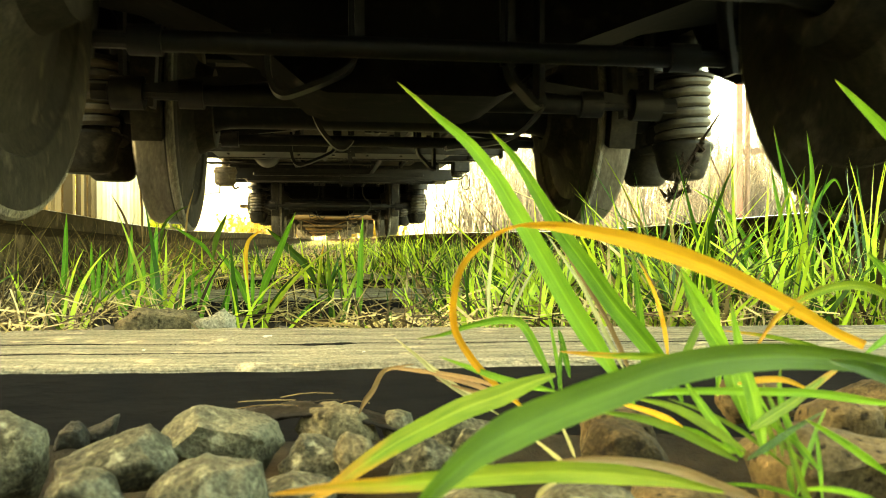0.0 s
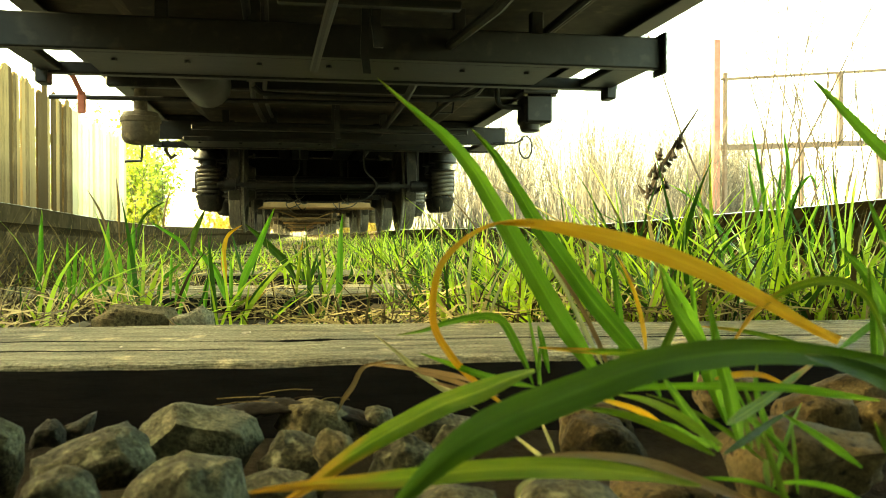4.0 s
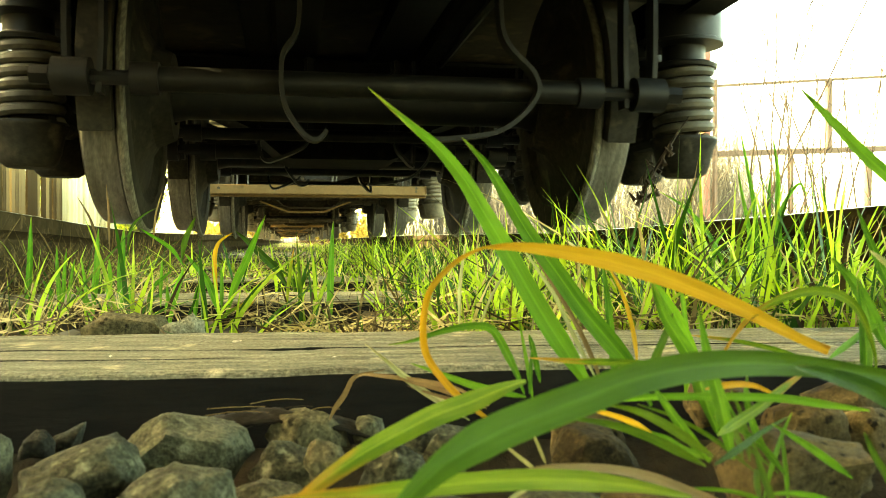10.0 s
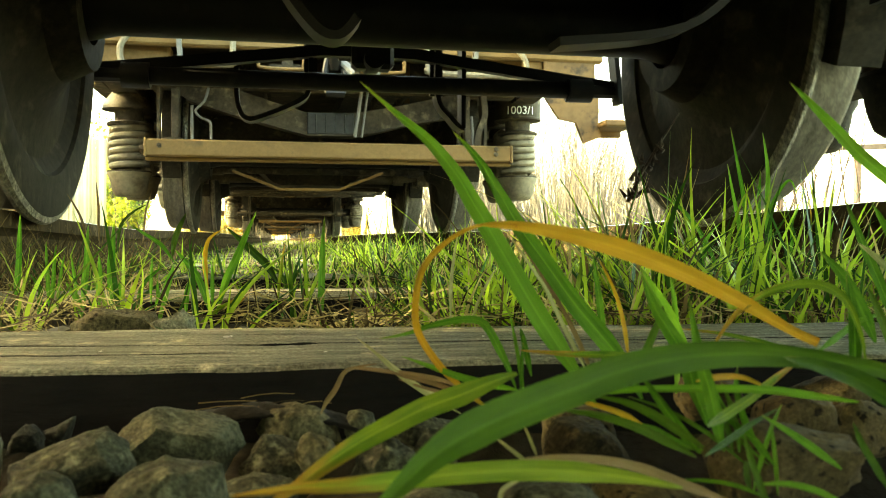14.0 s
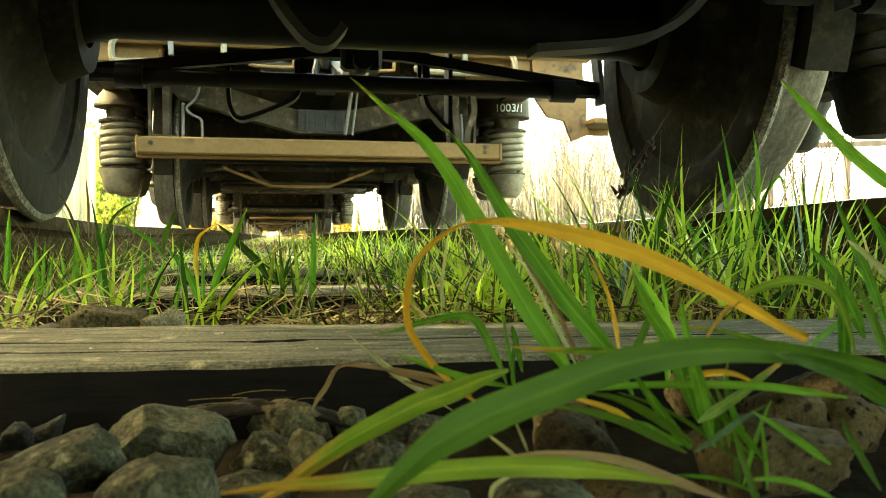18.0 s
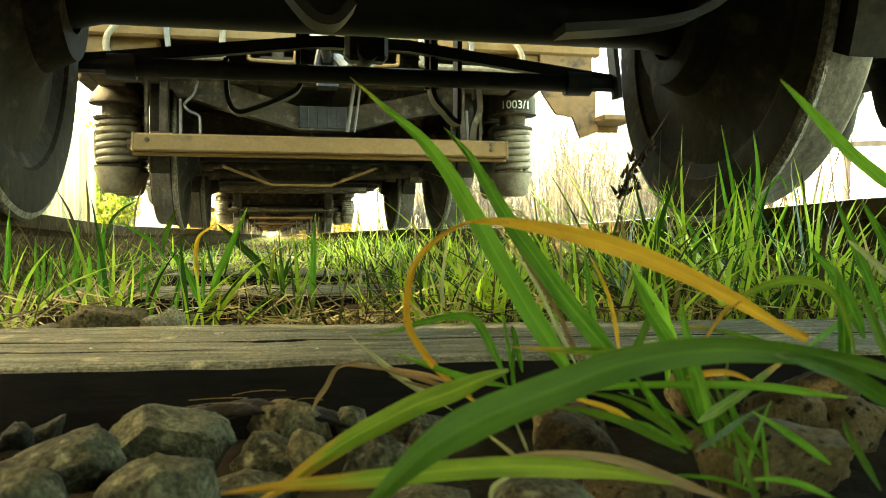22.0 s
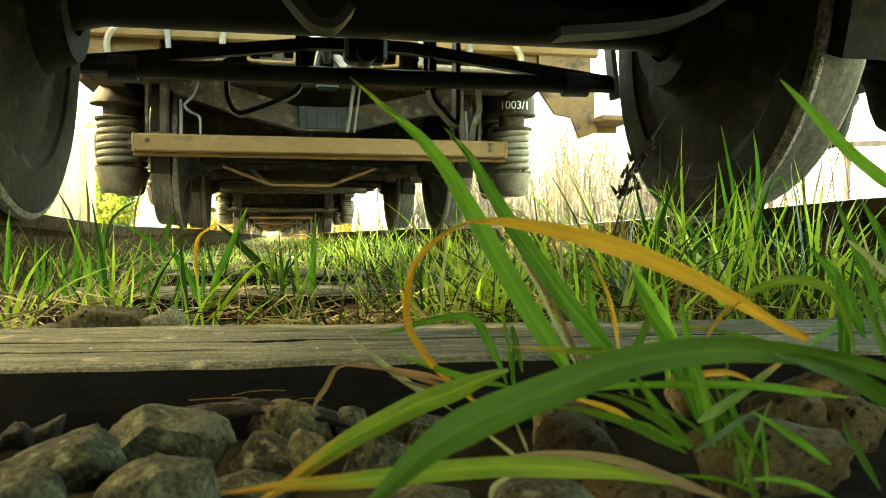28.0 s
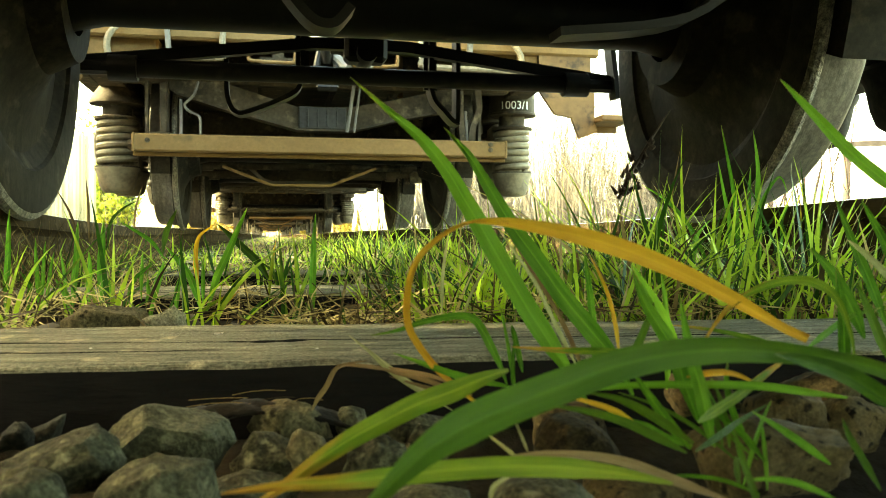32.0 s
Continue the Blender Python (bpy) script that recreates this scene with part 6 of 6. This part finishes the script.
def sleeper_tufts():
    """Single broad blades and stalks that stand out of the grass behind the first sleeper."""
    tuft = tagged(empty("grass_tuft"), "upright green blades and dead stalks between two sleepers", "grass tuft")
    g, d, y, o, s, n = BLADE_STANDING, BLADE_SHADED, BLADE_YELLOW, BLADE_ORANGE, BLADE_PALE, BLADE_BROWN
    labels = {g: "", d: "dark green blade", y: "yellowing blade", o: "withered orange blade", s: "pale dry blade", n: "dead brown stalk"}

    def blade(m, width, *places):
        long_blade("grass_blade", places, width, m, tuft, labels[m])
    blade(g, 0.0069, (-0.543, 1.060, 0.137), (-0.542, 1.060, 0.178), (-0.540, 1.060, 0.207), (-0.539, 1.060, 0.237), (-0.538, 1.060, 0.266))
    blade(g, 0.0048, (-0.507, 1.060, 0.147), (-0.508, 1.060, 0.178), (-0.509, 1.060, 0.196), (-0.510, 1.060, 0.214), (-0.510, 1.060, 0.233))
    blade(g, 0.0045, (-0.505, 1.060, 0.149), (-0.503, 1.060, 0.178), (-0.502, 1.060, 0.195), (-0.501, 1.060, 0.212), (-0.499, 1.060, 0.229))
    blade(g, 0.0041, (-0.498, 1.060, 0.147), (-0.497, 1.060, 0.174), (-0.495, 1.060, 0.188), (-0.493, 1.060, 0.202), (-0.490, 1.060, 0.217))
    blade(g, 0.0075, (-0.470, 1.060, 0.147), (-0.471, 1.073, 0.181), (-0.471, 1.085, 0.205), (-0.473, 1.098, 0.229), (-0.474, 1.110, 0.253))
    blade(g, 0.0041, (-0.478, 1.060, 0.150), (-0.478, 1.060, 0.176), (-0.479, 1.060, 0.190), (-0.481, 1.060, 0.203), (-0.483, 1.060, 0.217))
    blade(g, 0.0062, (-0.452, 1.060, 0.151), (-0.452, 1.060, 0.177), (-0.451, 1.060, 0.190), (-0.451, 1.060, 0.203), (-0.452, 1.060, 0.217))
    blade(g, 0.0096, (-0.439, 1.060, 0.145), (-0.440, 1.070, 0.181), (-0.442, 1.080, 0.206), (-0.442, 1.090, 0.231), (-0.442, 1.100, 0.256))
    blade(g, 0.0055, (-0.428, 1.060, 0.143), (-0.428, 1.060, 0.162), (-0.428, 1.060, 0.170), (-0.429, 1.060, 0.177), (-0.429, 1.060, 0.184))
    blade(g, 0.0089, (-0.384, 1.060, 0.134), (-0.380, 1.060, 0.161), (-0.376, 1.060, 0.176), (-0.371, 1.060, 0.191), (-0.367, 1.060, 0.206))
    blade(g, 0.0055, (-0.386, 1.060, 0.134), (-0.386, 1.060, 0.156), (-0.385, 1.060, 0.166), (-0.386, 1.060, 0.176), (-0.386, 1.060, 0.186))
    blade(g, 0.0041, (-0.392, 1.050, 0.159), (-0.392, 1.050, 0.183), (-0.391, 1.050, 0.194), (-0.391, 1.050, 0.205), (-0.390, 1.050, 0.217))
    blade(g, 0.0082, (-0.324, 1.060, 0.143), (-0.333, 1.060, 0.173), (-0.341, 1.060, 0.192), (-0.353, 1.060, 0.208), (-0.366, 1.060, 0.223))
    blade(g, 0.0047, (-0.321, 1.040, 0.151), (-0.321, 1.040, 0.174), (-0.321, 1.040, 0.185), (-0.321, 1.040, 0.196), (-0.322, 1.040, 0.207))
    blade(g, 0.0089, (-0.318, 1.060, 0.144), (-0.306, 1.048, 0.185), (-0.293, 1.035, 0.213), (-0.281, 1.022, 0.241), (-0.269, 1.010, 0.268))
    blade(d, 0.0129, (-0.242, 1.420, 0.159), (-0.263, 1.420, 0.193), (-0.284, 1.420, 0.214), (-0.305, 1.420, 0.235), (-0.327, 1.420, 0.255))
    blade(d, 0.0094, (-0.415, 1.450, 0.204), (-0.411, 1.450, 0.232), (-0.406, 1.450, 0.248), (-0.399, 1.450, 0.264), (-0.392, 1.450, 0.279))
    blade(g, 0.0064, (-0.408, 1.420, 0.198), (-0.425, 1.420, 0.223), (-0.441, 1.420, 0.236), (-0.458, 1.420, 0.247), (-0.475, 1.420, 0.258))
    blade(g, 0.0075, (-0.471, 1.060, 0.139), (-0.475, 1.060, 0.160), (-0.479, 1.060, 0.169), (-0.484, 1.060, 0.177), (-0.489, 1.060, 0.185))
    blade(d, 0.0049, (-0.508, 1.500, 0.211), (-0.506, 1.500, 0.246), (-0.498, 1.500, 0.267), (-0.481, 1.500, 0.283), (-0.461, 1.500, 0.294))
    blade(o, 0.0057, (-0.326, 1.040, 0.167), (-0.329, 1.040, 0.199), (-0.329, 1.040, 0.219), (-0.324, 1.040, 0.236), (-0.308, 1.040, 0.248))
    blade(g, 0.0075, (-0.198, 0.961, 0.127), (-0.197, 0.961, 0.169), (-0.196, 0.961, 0.200), (-0.195, 0.961, 0.230), (-0.193, 0.961, 0.261))
    blade(y, 0.0055, (-0.399, 1.060, 0.139), (-0.406, 1.060, 0.155), (-0.413, 1.060, 0.158), (-0.419, 1.060, 0.163), (-0.426, 1.060, 0.167))
    blade(g, 0.0062, (-0.354, 1.060, 0.138), (-0.353, 1.060, 0.161), (-0.352, 1.060, 0.172), (-0.349, 1.060, 0.183), (-0.345, 1.060, 0.193))
    blade(g, 0.0048, (-0.409, 1.050, 0.150), (-0.404, 1.050, 0.174), (-0.398, 1.050, 0.186), (-0.388, 1.050, 0.195), (-0.378, 1.050, 0.204))
    blade(g, 0.0054, (-0.517, 1.050, 0.142), (-0.515, 1.050, 0.165), (-0.514, 1.050, 0.177), (-0.519, 1.050, 0.186), (-0.525, 1.050, 0.195))
    blade(y, 0.0041, (-0.245, 1.050, 0.154), (-0.243, 1.050, 0.182), (-0.241, 1.050, 0.198), (-0.239, 1.050, 0.214), (-0.236, 1.050, 0.229))
    blade(g, 0.0048, (-0.214, 1.050, 0.147), (-0.212, 1.050, 0.173), (-0.210, 1.050, 0.187), (-0.211, 1.050, 0.202), (-0.212, 1.050, 0.216))
    blade(y, 0.0040, (-0.330, 0.961, 0.142), (-0.319, 0.961, 0.150), (-0.308, 0.961, 0.159), (-0.296, 0.961, 0.166), (-0.283, 0.961, 0.172))
    blade(y, 0.0034, (-0.313, 0.946, 0.141), (-0.304, 0.946, 0.149), (-0.295, 0.946, 0.158), (-0.286, 0.946, 0.166), (-0.277, 0.946, 0.175))
    blade(s, 0.0025, (-0.270, 0.955, 0.140), (-0.274, 0.955, 0.145), (-0.277, 0.955, 0.150), (-0.282, 0.955, 0.154), (-0.287, 0.955, 0.158))
    blade(s, 0.0024, (-0.239, 0.946, 0.140), (-0.246, 0.946, 0.145), (-0.253, 0.946, 0.149), (-0.260, 0.946, 0.154), (-0.267, 0.946, 0.158))
    blade(n, 0.0039, (-0.554, 1.500, 0.229), (-0.562, 1.500, 0.259), (-0.569, 1.500, 0.278), (-0.578, 1.500, 0.295), (-0.588, 1.500, 0.312))
    blade(n, 0.0044, (-0.537, 1.500, 0.224), (-0.538, 1.500, 0.261), (-0.538, 1.500, 0.286), (-0.540, 1.500, 0.310), (-0.542, 1.500, 0.334))
    blade(n, 0.0034, (-0.468, 1.500, 0.229), (-0.465, 1.500, 0.262), (-0.463, 1.500, 0.282), (-0.458, 1.500, 0.302), (-0.452, 1.500, 0.322))
    blade(n, 0.0027, (-0.623, 1.400, 0.149), (-0.628, 1.400, 0.178), (-0.633, 1.400, 0.196), (-0.632, 1.400, 0.214), (-0.630, 1.400, 0.232))
    tuft = tagged(empty("grass_tuft"), "tall green blades standing before the wheel", "grass tuft")
    blade(g, 0.0059, (0.344, 0.980, 0.170), (0.347, 0.992, 0.231), (0.350, 1.005, 0.281), (0.348, 1.018, 0.332), (0.344, 1.030, 0.384))
    blade(g, 0.0076, (0.368, 0.980, 0.169), (0.376, 0.992, 0.229), (0.383, 1.005, 0.278), (0.391, 1.018, 0.328), (0.391, 1.030, 0.378))
    blade(g, 0.0059, (0.332, 0.980, 0.170), (0.337, 0.992, 0.219), (0.342, 1.005, 0.257), (0.341, 1.018, 0.295), (0.340, 1.030, 0.335))
    blade(g, 0.0050, (0.383, 1.000, 0.176), (0.384, 1.000, 0.232), (0.385, 1.000, 0.276), (0.410, 1.000, 0.312), (0.423, 1.000, 0.292))
    blade(g, 0.0044, (0.414, 1.000, 0.175), (0.414, 1.000, 0.211), (0.415, 1.000, 0.234), (0.416, 1.000, 0.258), (0.427, 1.000, 0.279))
    blade(g, 0.0069, (0.387, 1.030, 0.182), (0.386, 1.030, 0.227), (0.385, 1.030, 0.261), (0.386, 1.030, 0.294), (0.388, 1.030, 0.327))
    blade(g, 0.0054, (0.316, 1.000, 0.184), (0.296, 1.000, 0.226), (0.276, 1.000, 0.257), (0.249, 1.000, 0.282), (0.217, 1.000, 0.300))
    blade(y, 0.0030, (0.456, 1.000, 0.183), (0.450, 1.000, 0.216), (0.444, 1.000, 0.238), (0.443, 1.000, 0.260), (0.442, 1.000, 0.283))
    blade(g, 0.0054, (0.464, 1.000, 0.186), (0.466, 1.000, 0.214), (0.468, 1.000, 0.230), (0.472, 1.000, 0.245), (0.476, 1.000, 0.260))
    blade(g, 0.0045, (0.261, 0.950, 0.186), (0.264, 0.950, 0.214), (0.266, 0.950, 0.231), (0.274, 0.950, 0.245), (0.288, 0.950, 0.257))
    blade(n, 0.0027, (0.334, 1.150, 0.220), (0.334, 1.150, 0.264), (0.335, 1.150, 0.297), (0.341, 1.150, 0.329), (0.347, 1.150, 0.361))


sleeper_tufts()


# ---- movement ----
def motions():
    pull = [(0, -11.45), (0.5, -10.99), (1, -10.53), (1.5, -10.08), (2, -9.63), (2.5, -9.2), (3, -8.79), (3.5, -8.385), (4, -7.98), (4.5, -7.58), (5, -7.18), (5.5, -6.78), (6, -6.365),
           (6.5, -5.95), (7, -5.535),
           (7.5, -5.13), (8, -4.705), (8.5, -4.28), (9, -3.855), (9.5, -3.43), (10, -3.005), (10.5, -2.58), (11, -2.155), (11.5, -1.73), (12, -1.30), (12.5, -0.90), (13, -0.575),
           (13.5, -0.28), (14, -0.03), (14.5, 0.15), (15, 0.215), (15.5, 0.215), (16, 0.18), (16.5, 0.128), (17, 0.038), (17.5, -0.042), (18, -0.073), (18.5, -0.055), (19, -0.026),
           (19.5, 0.003), (20, 0.065), (20.5, 0.115), (21, 0.111), (21.5, 0.081), (22, 0.048), (22.5, 0.025), (23, 0.0), (24, 0.0), (25, 0.026), (25.5, 0.038), (27.5, 0.031), (32, 0.031)]
    for k, (w, y) in enumerate(zip(WAGONS, WAGON_Y)):
        # the couplings ahead of the second wagon are taut until the train stops
        run = [(t, s + (0.08 * max(0.0, min(1.0, (14.5 - t) / 2.0)) if k in (0, 5) else 0.0)) for t, s in pull]
        walk(w, [(t, pose(0, y - s, 0)) for t, s in run])
        for child in w.children:
            if child.name.startswith("wheelset"):
                c = child.location.copy()
                walk(child, [(t, pose(c.x, c.y, c.z, math.degrees(s / WHEEL_R), 0, 0)) for t, s in run])
    # the withered orange blades sink in the draught of the passing train and rise again
    hinge = Vector((-0.035, 0.300, 0.194))
    rows = []
    for t, a in ((0, 0), (3.5, 0), (5, -1.2), (6, -1.9), (7, -3.0), (8, -2.9), (9, -2.5), (10, -2.7), (11, -2.6), (12, -1.0), (13, 0), (14, 0), (32, 0)):
        c = hinge - Matrix.Rotation(radians(a), 3, "Y") @ hinge
        rows.append((t, pose(c.x, c.y, c.z, 0, a, 0)))
    for blade in SWAYING:
        walk(blade, rows)


motions()
